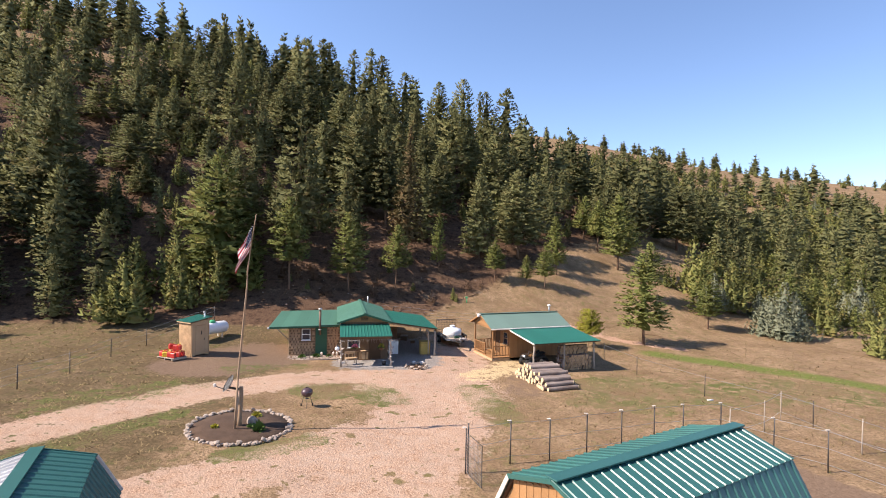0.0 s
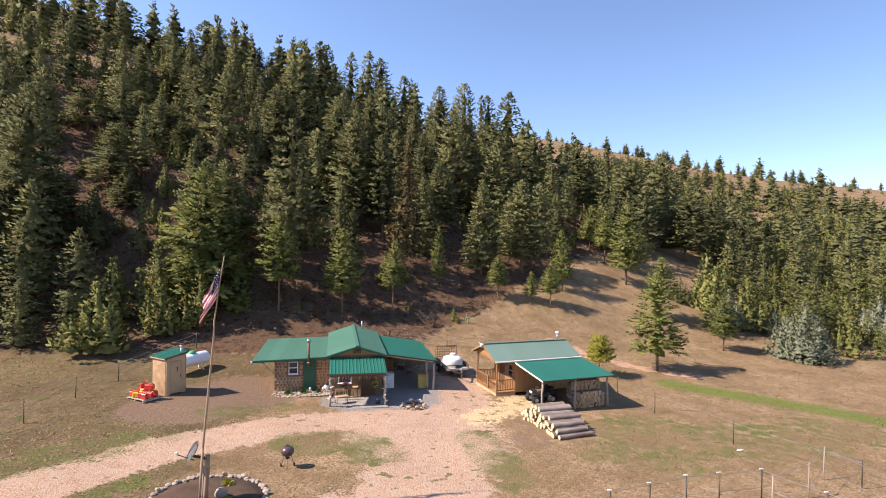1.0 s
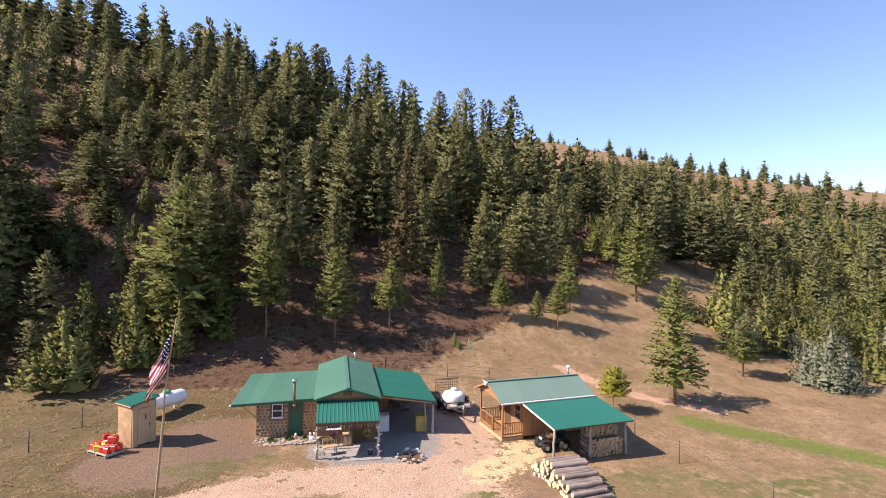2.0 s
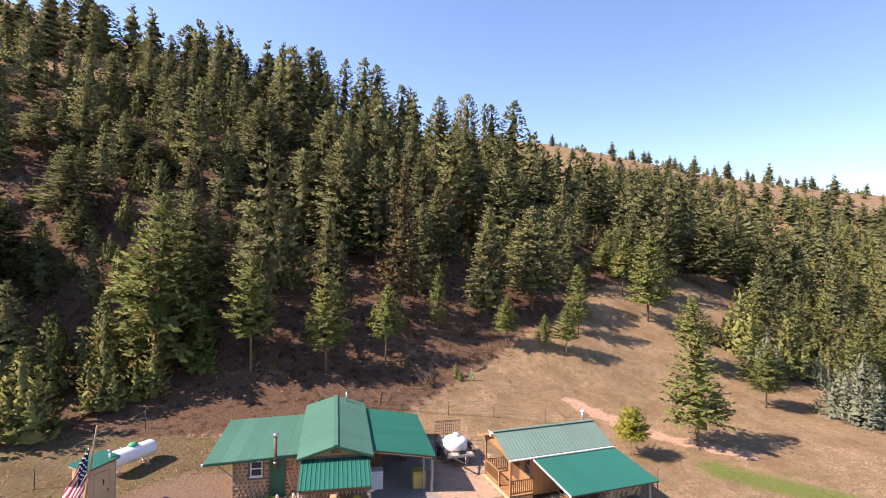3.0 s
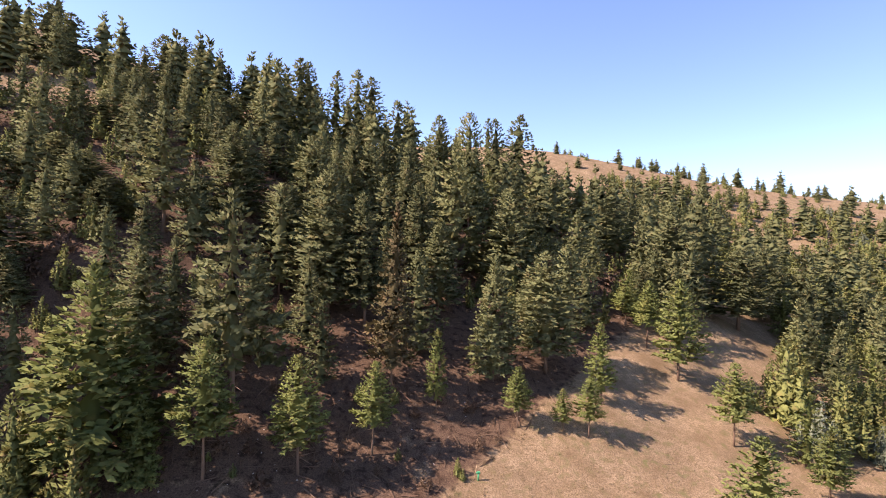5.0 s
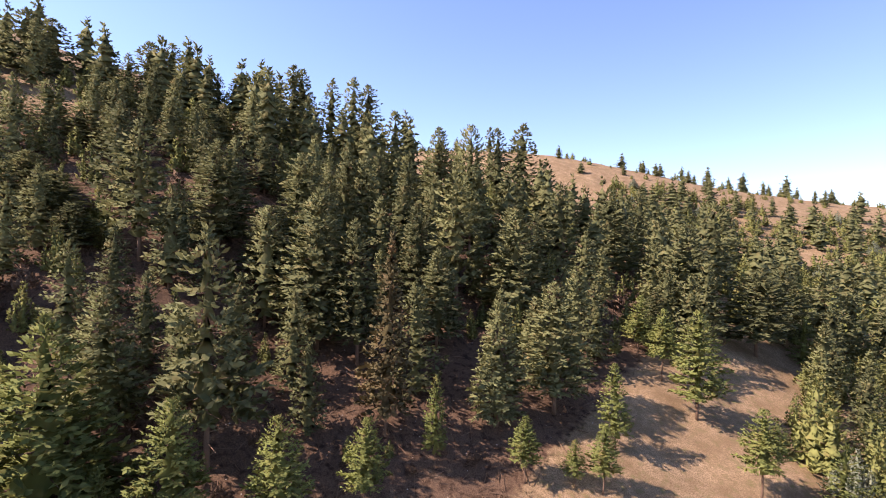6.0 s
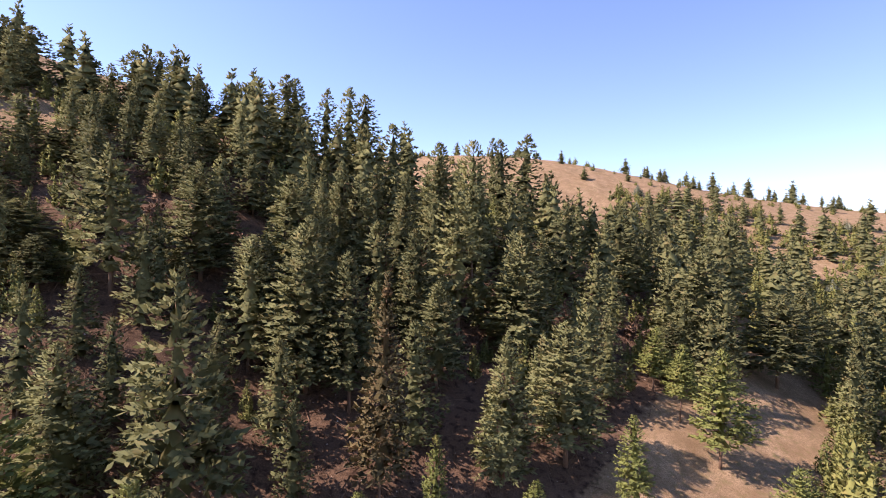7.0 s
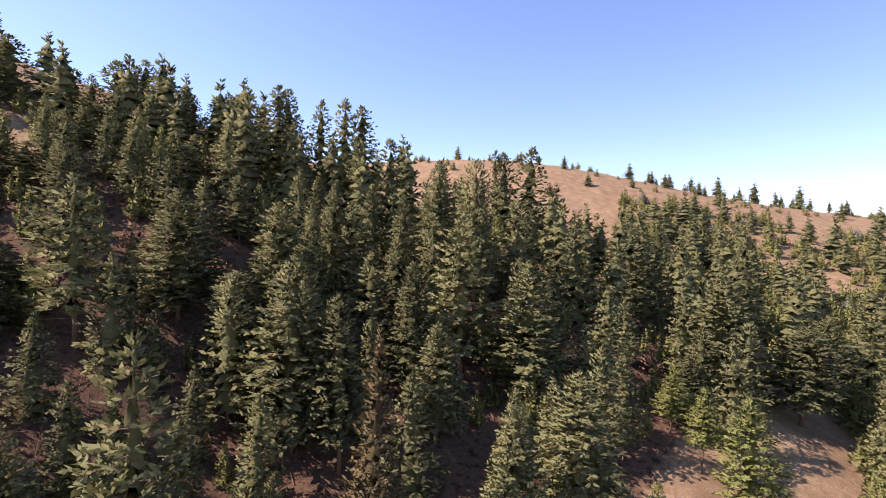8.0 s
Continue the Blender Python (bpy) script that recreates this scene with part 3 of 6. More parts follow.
# lone pines along the foot of the slope: x, y, height, width
for k, (x, y, h, w) in enumerate([(-15.0, 51.6, 8.9, 3.6), (-9.5, 53.4, 7.9, 3.4), (-5.0, 56.3, 6.7, 2.6), (-0.5, 60.9, 6.8, 1.7), (6.1, 61.3, 4.9, 2.2), (9.9, 61.6, 3.5, 1.5), (11.9, 61.4, 4.9, 2.2), (14.2, 65.8, 7.2, 2.5),
                                  (22.7, 77.6, 7.4, 3.0), (21.8, 82.1, 6.6, 3.0), (24.2, 72.9, 10.3, 4.6), (19.1, 49.8, 8.5, 4.3), (25.3, 64.3, 7.2, 3.2), (29.8, 59.0, 6.0, 2.6)]):
    plant(OPEN[2] if k in (3, 7, 10, 11) else OPEN[k % 2], x, y, h, wide=w)
# firs and junipers at the edge of the meadow
plant(BROAD[0], -21.6, 51.6, 12.4, wide=7.6)
plant(BROAD[0], -18.4, 50.6, 5.5, 0.8)
for k, (x, y, h) in enumerate([(-25.6, 42.4, 5.6), (-26.8, 46.5, 5.4), (-33.2, 45.1, 7.8), (-29.4, 46.2, 7.4), (-22.6, 45.8, 4.6), (-20.4, 47.6, 5.2), (-31.0, 42.2, 5.0), (-36.5, 42.0, 6.5), (-40.0, 45.0, 8.0),
                                (-28.0, 42.6, 4.2), (-24.2, 48.4, 6.4), (-34.8, 48.5, 9.5), (-44.5, 42.5, 7.5), (-38.8, 50.0, 10.0)]):
    # west of x = -28 the darker fir kind stands in for shaded junipers
    plant(BUSHY[k % 3] if h < 7.2 and x > -28 else MIDDLE[k % 4], x, y, h, 1.4)
plant(SILVERY[0], 37.2, 57.6, 6.2)
plant(SILVERY[0], 55.5, 70.5, 6.0, 0.8)
plant(SILVERY[0], 34.0, 66.0, 4.6, 0.7)
plant(GOLDEN[0], 13.2, 47.2, 3.3)
plant(BUSHY[1], 40.6, 48.4, 4.6, 1.2)
for k, (x, y, h) in enumerate([(31.0, 63.5, 6.0), (36.5, 66.5, 6.5), (44.5, 60.8, 5.2), (42.0, 63.5, 7.0), (33.0, 69.5, 8.0), (48.0, 66.0, 6.0), (47.5, 60.5, 3.6), (52.5, 64.5, 5.0)]):
    plant(BUSHY[k % 3] if k % 3 else GROVE[k % 2], x, y, h, 1.3)


def scatter(seed, tries, span, apart, wanted):
    """Trees dropped at random where wanted(x, y) gives a kind, a height and a spread, none nearer to another than it should."""
    rnd = random.Random(seed)
    (x0, x1), (y0, y1) = span
    for _ in range(tries):
        x, y = rnd.uniform(x0, x1), rnd.uniform(y0, y1)
        choice = wanted(x, y, rnd)
        if not choice:
            continue
        kind, h, spread = choice
        if all((x - a) ** 2 + (y - b) ** 2 > (apart * (1.3 if -13 < x < 14 and y < 75 else 1.0) * (0.6 + 0.04 * (h + c))) ** 2 for a, b, c in planted):
            plant(kind, x, y, h, spread)


def in_lane(x, y):
    """The bare strip that runs up between the wood and the eastern grove."""
    return float(along(np.array(x), np.array(y), [(22, 66), (27, 73), (33, 80), (38, 87), (44, 95)], 3.6)) > 0.3


def hillside_tree(x, y, rnd):
    over = gz(x, y) - float(yard(x, y))
    if in_lane(x, y):
        return None
    edge = 2 + (y - 56) * 1.25
    front = 43 if x < -20 else 57 if x < -9 else 61 if x < 1 else 63.5 if x < 8 else min(63.5 + (x - 8) * 1.6, 83)
    if over < 1.2 or y < front or y > 128 or x > min(edge - 10 if y < 85 else edge - 5, 40):
        return None
    if -62 < x < -36 and y > 86 + 0.4 * max(0, x + 50) and rnd.random() < 0.85 or x < -44 and y > 106 or x < 2 and y > 113:
        return None
    if -13 < x < 14 and y < 75 and rnd.random() < 0.6:
        return None
    r = rnd.random()
    if -19 < x < 18 and y < 76:
        r = r * 0.54
    if r < 0.5:
        return rnd.choice(MIDDLE if y < 94 and x > -60 else FAR), rnd.uniform(6.0, 11.0) if y < 92 else rnd.uniform(8.0, 12.5), rnd.uniform(0.9, 1.25)
    if r < 0.9:
        return rnd.choice(BUSHY if y < 80 else FARJ), rnd.uniform(2.2, 5.0), rnd.uniform(0.8, 1.2)
    return rnd.choice(DEAD), rnd.uniform(1.6, 3.4), 1.2


def grove_tree(x, y, rnd):
    low = 84 - 3.4 * (x - 26) if x < 31.5 else 66 - 0.25 * (x - 27) if x < 40 else 62.5 + 0.35 * (x - 40)
    lane = x / (y - 34)
    if x < 26 or y < low or y > 150 and not 0.33 < lane < 0.57 and rnd.random() < 0.9 or lane < 0.33 and y > 125 or y > 215:
        return None
    if in_lane(x, y):
        return None
    near = y < 100
    r = rnd.random()
    if r < 0.3:
        return rnd.choice(MIDDLE if near else FAR), rnd.uniform(6.5, 11.5), rnd.uniform(1.0, 1.4) if near else rnd.uniform(1.5, 2.2)
    if r < 0.55 and near:
        return rnd.choice(GROVE), rnd.uniform(4.5, 8.5), rnd.uniform(1.0, 1.5)
    if r < 0.97:
        return rnd.choice(BUSHY if near else FARJ), rnd.uniform(3.2, 6.0), rnd.uniform(1.2, 2.0)
    return rnd.choice(SILVERY), rnd.uniform(2.5, 4.5), 0.8


def ridge_tree(x, y, rnd):
    edge = 40 + 0.42 * x
    if y < 130 or y > 285 or rnd.random() < (0.9 if y < 235 else 0.75) or x < 75 and y > 150 and rnd.random() < 0.6:
        return None
    return (rnd.choice(FAR), rnd.uniform(3.5, 6.5), 2.8) if rnd.random() < 0.28 else (rnd.choice(FARJ), rnd.uniform(1.2, 3.6), 2.0)


# the wood goes on to the west: unseen trees added to shade the meadow's edge
rnd_west = random.Random(17)
for k in range(46):
    x, y = rnd_west.uniform(-64, -43), rnd_west.uniform(34, 58)
    if x < -0.86 * y - 3.5:
        plant(FAR[k % 3], x, y, rnd_west.uniform(10.0, 15.0), 1.1)
# bare brush and seedlings on the littered foot of the slope
for k in range(64):
    x, y = rnd_west.uniform(-22, 6), rnd_west.uniform(49.5, 63)
    if y > 50.5 + 0.22 * (x + 16) and y < 58 + 0.2 * (x + 22):
        plant(DEAD[k % 2] if k % 4 else BUSHY[k % 3], x, y, rnd_west.uniform(0.6, 1.5), 1.3)


# the pines that stand out on the far skyline: x, y, height of the top
for k, (x, y, top) in enumerate([(86.9, 256.6, 57), (110.9, 272, 60), (122.9, 272, 60), (140.6, 274, 58), (158.3, 269.8, 56.6), (180, 269.7, 49), (134, 274, 56), (149, 272, 54), (153, 274, 53), (172, 270, 48)]):
    plant(FAR[k % 2], x, y, min(max(top - gz(x, y), 5.0), 14.0), 2.2)
scatter(4, 1200, ((-36, -6), (52, 72)), 2.4, hillside_tree)
scatter(6, 3500, ((-50, 40), (84, 128)), 2.1, hillside_tree)
scatter(1, 9000, ((-80, 40), (42, 128)), 2.7, hillside_tree)
scatter(5, 2600, ((27, 75), (60, 100)), 2.7, grove_tree)
scatter(7, 4200, ((38, 135), (98, 190)), 2.7, grove_tree)
scatter(2, 7000, ((26, 150), (60, 240)), 3.9, grove_tree)
scatter(3, 2600, ((-20, 260), (130, 285)), 4.5, ridge_tree)
# the first tree of each kind takes a place of its own in the wood
for k, kind in enumerate(TALL + MIDDLE + TIERED + BROWN + GROVE + OPEN + BUSHY + BROAD + SILVERY + GOLDEN + DEAD):
    x, y = (-86 - 3.1 * (k % 5), 60 + 6.0 * (k // 5))
    kind.matrix_basis = pose(x, y, gz(x, y) - 0.05, 0, 0, 40 * k)


def distant_wood():
    """All the trees of the far slopes, and the unseen western shade trees, in one mesh."""
    verts, faces, slots, normals, base = [], [], [], [], 0
    mats = [FIR, JUNIPER, BARK]
    for kind, m in distant:
        m = np.array(m)
        for child in kind.children:
            me = child.data
            co = np.empty(len(me.vertices) * 3)
            me.vertices.foreach_get("co", co)
            verts.append(co.reshape(-1, 3) @ m[:3, :3].T + m[:3, 3])
            turn = m[:3, :3] / np.linalg.norm(m[:3, :3], axis=0)
            bent = crown_normals.get(me.name)
            if bent is None:
                bent = np.array([v.normal for v in me.vertices])
            normals.append(np.array(bent) @ turn.T)
            faces += [[base + i for i in f.vertices] for f in me.polygons]
            slots += [mats.index(me.materials[0])] * len(me.polygons)
            base += len(me.vertices)
    me = bpy.data.meshes.new("distant_wood")
    me.from_pydata(np.concatenate(verts).tolist(), [], faces)
    for mat in mats:
        me.materials.append(mat)
    me.polygons.foreach_set("material_index", slots)
    bend_normals(me, np.concatenate(normals).tolist())
    tagged(new("distant_wood", me), "scattered dark firs and olive junipers on the far slopes, with unseen western shade trees", "wood", kind="stuff")
    for kind in FAR + FARJ:
        for ob in (*kind.children, kind):
            bpy.data.objects.remove(ob)


distant_wood()

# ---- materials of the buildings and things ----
# brown boards, darkened for the shade under the porch and between shingles
SHADE_WOOD = material("shade_brown_boards", (0.15, 0.095, 0.055), 0.9, vary=0.3, scale=7)
TAN_POLE = material("peeled_tan_pole", (0.30, 0.205, 0.13), 0.85, vary=0.25, scale=6)
CEDAR = material("weathered_cedar", (0.36, 0.235, 0.14), 0.9, vary=0.35, scale=7, bump=0.3)
SIDING = material("stained_pine_siding", (0.33, 0.175, 0.075), 0.7, vary=0.28, scale=5, bump=0.2)
PALE_WOOD = material("pale_sawn_wood", (0.46, 0.31, 0.18), 0.85, vary=0.2, scale=8, bump=0.2)
OSB = material("flake_board", (0.50, 0.325, 0.18), 0.85, vary=0.6, scale=12, fine=30, bump=0.3)
DARK_WOOD = material("dark_stained_wood", (0.115, 0.065, 0.035), 0.8, vary=0.3, scale=7)
GREY_WOOD = material("grey_driftwood", (0.36, 0.30, 0.24), 0.9, vary=0.3, scale=9, bump=0.4)
LOG_BARK = material("peeling_log_bark", (0.25, 0.175, 0.135), 0.95, vary=0.5, scale=9, bump=0.9, tint=(0.36, 0.29, 0.25))
CUT_WOOD = material("fresh_cut_wood", (0.60, 0.455, 0.28), 0.9, vary=0.2, scale=14)
GREY_GRIT = material("grey_grit", (0.29, 0.262, 0.235), 0.95, vary=0.45, scale=14, fine=24, bump=0.8)
FIREWOOD_END = material("weathered_split_wood", (0.44, 0.285, 0.16), 0.9, vary=0.45, scale=5)
BLEACHED = material("bleached_driftwood", (0.52, 0.45, 0.38), 0.9, vary=0.35, scale=9, bump=0.4)
STONE = material("field_stone", (0.36, 0.29, 0.235), 0.9, vary=0.4, scale=9, bump=0.4)
MULCH = material("dark_garden_soil", (0.105, 0.066, 0.044), 1.0, vary=0.4, scale=12, bump=0.8)
WHITE = material("white_paint", (0.78, 0.78, 0.77), 0.45, vary=0.06, scale=3, bump=0.02)
TRIM = material("cream_trim", (0.68, 0.62, 0.55), 0.6, vary=0.12, scale=5)
STEEL = material("dark_steel", (0.075, 0.07, 0.068), 0.55, 0.6, vary=0.3, scale=12)
GALV = material("galvanised_steel", (0.46, 0.46, 0.46), 0.4, 0.8, vary=0.2, scale=8, bump=0.05)
RUST = material("rusted_stovepipe", (0.22, 0.15, 0.11), 0.7, 0.4, vary=0.4, scale=9)
RUBBER = material("black_rubber", (0.02, 0.02, 0.02), 0.8, vary=0.2, scale=9)
RED = material("red_plastic", (0.56, 0.045, 0.035), 0.4, vary=0.15, scale=6, bump=0.02, spec=0.5)
YELLOW = material("yellow_plastic", (0.72, 0.47, 0.04), 0.45, vary=0.15, scale=6, bump=0.02, spec=0.5)
YELLOW_PAINT = material("yellow_painted_wood", (0.52, 0.36, 0.10), 0.75, vary=0.25, scale=6)
GREEN_PAINT = material("green_painted_steel", (0.03, 0.10, 0.06), 0.6, vary=0.25, scale=4)
LIME = material("green_plastic_lid", (0.06, 0.36, 0.16), 0.5, vary=0.1, scale=4)
CONCRETE = material("grey_concrete", (0.36, 0.345, 0.33), 0.9, vary=0.18, scale=4)
BLUE = material("faded_blue_cloth", (0.10, 0.16, 0.30), 0.8, vary=0.2, scale=8)
CLOTH_RED = material("flag_red", (0.50, 0.05, 0.07), 0.85, vary=0.12, scale=8)
CLOTH_WHITE = material("flag_white", (0.72, 0.70, 0.70), 0.85, vary=0.06, scale=8)
CLOTH_NAVY = material("flag_navy", (0.035, 0.045, 0.13), 0.85, vary=0.15, scale=8)
PINK = material("pink_petals", (0.62, 0.16, 0.22), 0.8, vary=0.3, scale=30)
LEAF = material("garden_leaves", (0.10, 0.16, 0.035), 0.7, vary=0.4, scale=20)
YELLOW_LEAF = material("yellow_flower_tufts", (0.40, 0.36, 0.05), 0.8, vary=0.3, scale=20)
GRILL = material("grill_enamel", (0.075, 0.045, 0.05), 0.3, vary=0.15, scale=4, bump=0.0, spec=0.6)
DISH = material("grey_dish", (0.22, 0.215, 0.21), 0.6, vary=0.1, scale=4)
GLASS = bpy.data.materials.new("window_glass")
GLASS.use_nodes = True
GLASS.node_tree.nodes["Principled BSDF"].inputs["Base Color"].default_value = (0.03, 0.035, 0.05, 1)
GLASS.node_tree.nodes["Principled BSDF"].inputs["Roughness"].default_value = 0.06


# ---- shared builders ----
def panel(bm, a, e, s, ribs, rib, thick=0.02):
    """One ribbed steel sheet: a corner, the way along the eave, the way up the slope."""
    a, e, s = Vector(a), Vector(e), Vector(s)
    n = e.cross(s).normalized()
    n = n if n.z > 0 else -n
    line = [(0.0, 0.0)]
    for k in range(ribs):
        c, w = (k + 0.5) / ribs, 0.022 / e.length
        line += [(c - w * 1.8, 0), (c - w * 0.8, rib), (c + w * 0.8, rib), (c + w * 1.8, 0)]
    line += [(1.0, 0.0), (1.0, -thick), (0.0, -thick)]
    lo = [bm.verts.new(a + e * u + n * h) for u, h in line]
    hi = [bm.verts.new(a + e * u + n * h + s) for u, h in line]
    for k in range(len(line)):
        j = (k + 1) % len(line)
        bm.faces.new((lo[k], lo[j], hi[j], hi[k]))
    bm.faces.new(lo[::-1])
    bm.faces.new(hi)
    return bm


def roof(parent, a, e, s, sheets, mat, name="roof", ribs=4, rib=0.02, label="ribbed green steel roof"):
    """A roof slope: a board deck that carries ribbed sheets laid side by side."""
    a, e, s = Vector(a), Vector(e), Vector(s)
    n = e.cross(s).normalized()
    n = n if n.z > 0 else -n
    bm = fresh()
    d = -n * 0.028
    eu, su = e.normalized() * 0.03, s.normalized() * 0.03
    pts = [a + d + eu + su, a + e + d - eu + su, a + e + s + d - eu - su, a + s + d + eu - su]
    v = [bm.verts.new(p) for p in pts] + [bm.verts.new(p - n * 0.07) for p in pts]
    for f in ((0, 1, 2, 3), (7, 6, 5, 4), (0, 4, 5, 1), (1, 5, 6, 2), (2, 6, 7, 3), (3, 7, 4, 0)):
        bm.faces.new([v[i] for i in f])
    deck = part(name, bm, DARK_WOOD, parent, label)
    for k in range(sheets):
        part("roof_panel", panel(fresh(), a + e * (k / sheets), e * (0.994 / sheets), s, ribs, rib), mat, deck)
    return deck


def bar(parent, name, a, b, w, h, mat, label="", bevel=0.006):
    """A sawn timber from a to b, w wide and h high."""
    a, b = Vector(a), Vector(b)
    d = b - a
    turn = d.to_track_quat("X", "Z").to_matrix().to_4x4()
    return part(name, box(fresh(), (a + b) / 2, (d.length, w, h), turn, bevel), mat, parent, label)


def slab(parent, name, c, s, mat, label="", bevel=0.008, turn=None):
    return part(name, box(fresh(), c, s, turn, bevel), mat, parent, label)


def pole(parent, name, a, b, r0, r1, mat, label="", sides=9, wobble=0.0, rings=1):
    return part(name, rod(fresh(), a, b, r0, r1, sides, wobble, rings), mat, parent, label, True)


def ball(bm, c, r, squash=(1, 1, 1), rough=0.0, seg=10, rings=7):
    made = bmesh.ops.create_uvsphere(bm, u_segments=seg, v_segments=rings, radius=1.0)["verts"]
    for v in made:
        k = 1 + (random.uniform(-rough, rough) if rough else 0)
        v.co = Vector((v.co.x * squash[0], v.co.y * squash[1], v.co.z * squash[2])) * r * k + Vector(c)
    return bm


def stone_mesh(name, r, flat=0.65):
    bm = fresh()
    made = bmesh.ops.create_icosphere(bm, subdivisions=1, radius=1.0)["verts"]
    for v in made:
        v.co = Vector((v.co.x * random.uniform(0.75, 1.25), v.co.y * random.uniform(0.75, 1.25), v.co.z * flat * random.uniform(0.8, 1.2))) * r
    me = bpy.data.meshes.new(name)
    bm.to_mesh(me)
    bm.free()
    me.materials.append(STONE)
    return me


def piece(name, data, parent, m):
    ob = new(name, data)
    ob.parent = parent
    ob.matrix_basis = m
    return ob


def leaves(parent, name, c, r, count, size, mat, squash=0.7, label=""):
    """A small plant as many narrow leaves round its middle."""
    rnd = random.Random(int(c[0] * 97 + c[1] * 31 + count))
    verts, faces = [], []
    for _ in range(count):
        q, e = rnd.uniform(0, 6.283), rnd.uniform(-0.1, 1.5)
        d = Vector((math.cos(q) * math.cos(e), math.sin(q) * math.cos(e), math.sin(e) * squash))
        p = Vector(c) + d * r * rnd.uniform(0.35, 1.0)
        w = d.orthogonal().normalized() * size * 0.3
        i = len(verts)
        verts += [p - w, p + w, p + d * size + Vector((0, 0, rnd.uniform(-0.3, 0.3) * size))]
        faces.append((i, i + 1, i + 2))
    return mesh(name, verts, faces, mat, parent, label)


def wall_with_hole(x0, x1, z0, z1, y, thick, holes):
    """A wall along x with rectangular openings that go right through it."""
    bm = fresh()
    xs = sorted({x0, x1, *(h[0] for h in holes), *(h[1] for h in holes)})
    zs = sorted({z0, z1, *(h[2] for h in holes), *(h[3] for h in holes)})
    for a, b in zip(xs, xs[1:]):
        for c, d in zip(zs, zs[1:]):
            if not any(h[0] <= a and b <= h[1] and h[2] <= c and d <= h[3] for h in holes):
                box(bm, ((a + b) / 2, y, (c + d) / 2), (b - a, thick, d - c))
    bmesh.ops.remove_doubles(bm, verts=bm.verts, dist=0.001)
    return bm


def window(parent, x0, x1, z0, z1, y, mat=WHITE, turn=None):
    """A sash window in a wall that faces down y: frame, middle rail, sill, two panes."""
    t = 0.045
    bm = fresh()
    for c, s in ((((x0 + x1) / 2, y, z1 - t / 2), (x1 - x0, 0.1, t)), (((x0 + x1) / 2, y, z0 + t / 2), (x1 - x0, 0.1, t)),
                 ((x0 + t / 2, y, (z0 + z1) / 2), (t, 0.1, z1 - z0 - 2 * t)), ((x1 - t / 2, y, (z0 + z1) / 2), (t, 0.1, z1 - z0 - 2 * t)),
                 (((x0 + x1) / 2, y, (z0 + z1) / 2), (x1 - x0 - 2 * t, 0.07, 0.045))):
        box(bm, c, s)
    w = part("window", bm, mat, parent, "white framed sash window")
    mid = (z0 + z1) / 2
    for a, b in ((z0 + t, mid - 0.022), (mid + 0.022, z1 - t)):
        slab(w, "pane", ((x0 + x1) / 2, y + 0.01, (a + b) / 2), (x1 - x0 - 2 * t, 0.012, b - a), GLASS, "", 0)
    slab(w, "sill", ((x0 + x1) / 2, y - 0.04, z0 - 0.02), (x1 - x0 + 0.1, 0.14, 0.04), mat)
    return w


def gable(x0, x1, z0, z1, y, thick):
    bm = fresh()
    m = (x0 + x1) / 2
    f = [bm.verts.new((x, yy, z)) for yy in (y - thick / 2, y + thick / 2) for x, z in ((x0, z0), (x1, z0), (m, z1))]
    bm.faces.new((f[0], f[1], f[2]))
    bm.faces.new((f[5], f[4], f[3]))
    for i, j in ((0, 1), (1, 2), (2, 0)):
        bm.faces.new((f[i], f[i + 3], f[j + 3], f[j]))
    return bm


def wedge_mesh(name, w, h, t0, t1, mat):
    """A shingle: thin at its head, thick at its butt."""
    bm = fresh()
    v = [bm.verts.new(p) for p in ((0, 0, 0), (w, 0, 0), (w, 0, h), (0, 0, h), (0, -t0, 0), (w, -t0, 0), (w, -t1, h), (0, -t1, h))]
    for f in ((4, 5, 6, 7), (0, 4, 7, 3), (1, 2, 6, 5), (0, 1, 5, 4), (3, 7, 6, 2)):
        bm.faces.new([v[i] for i in f])
    me = bpy.data.meshes.new(name)
    bm.to_mesh(me)
    bm.free()
    me.materials.append(mat)
    return me


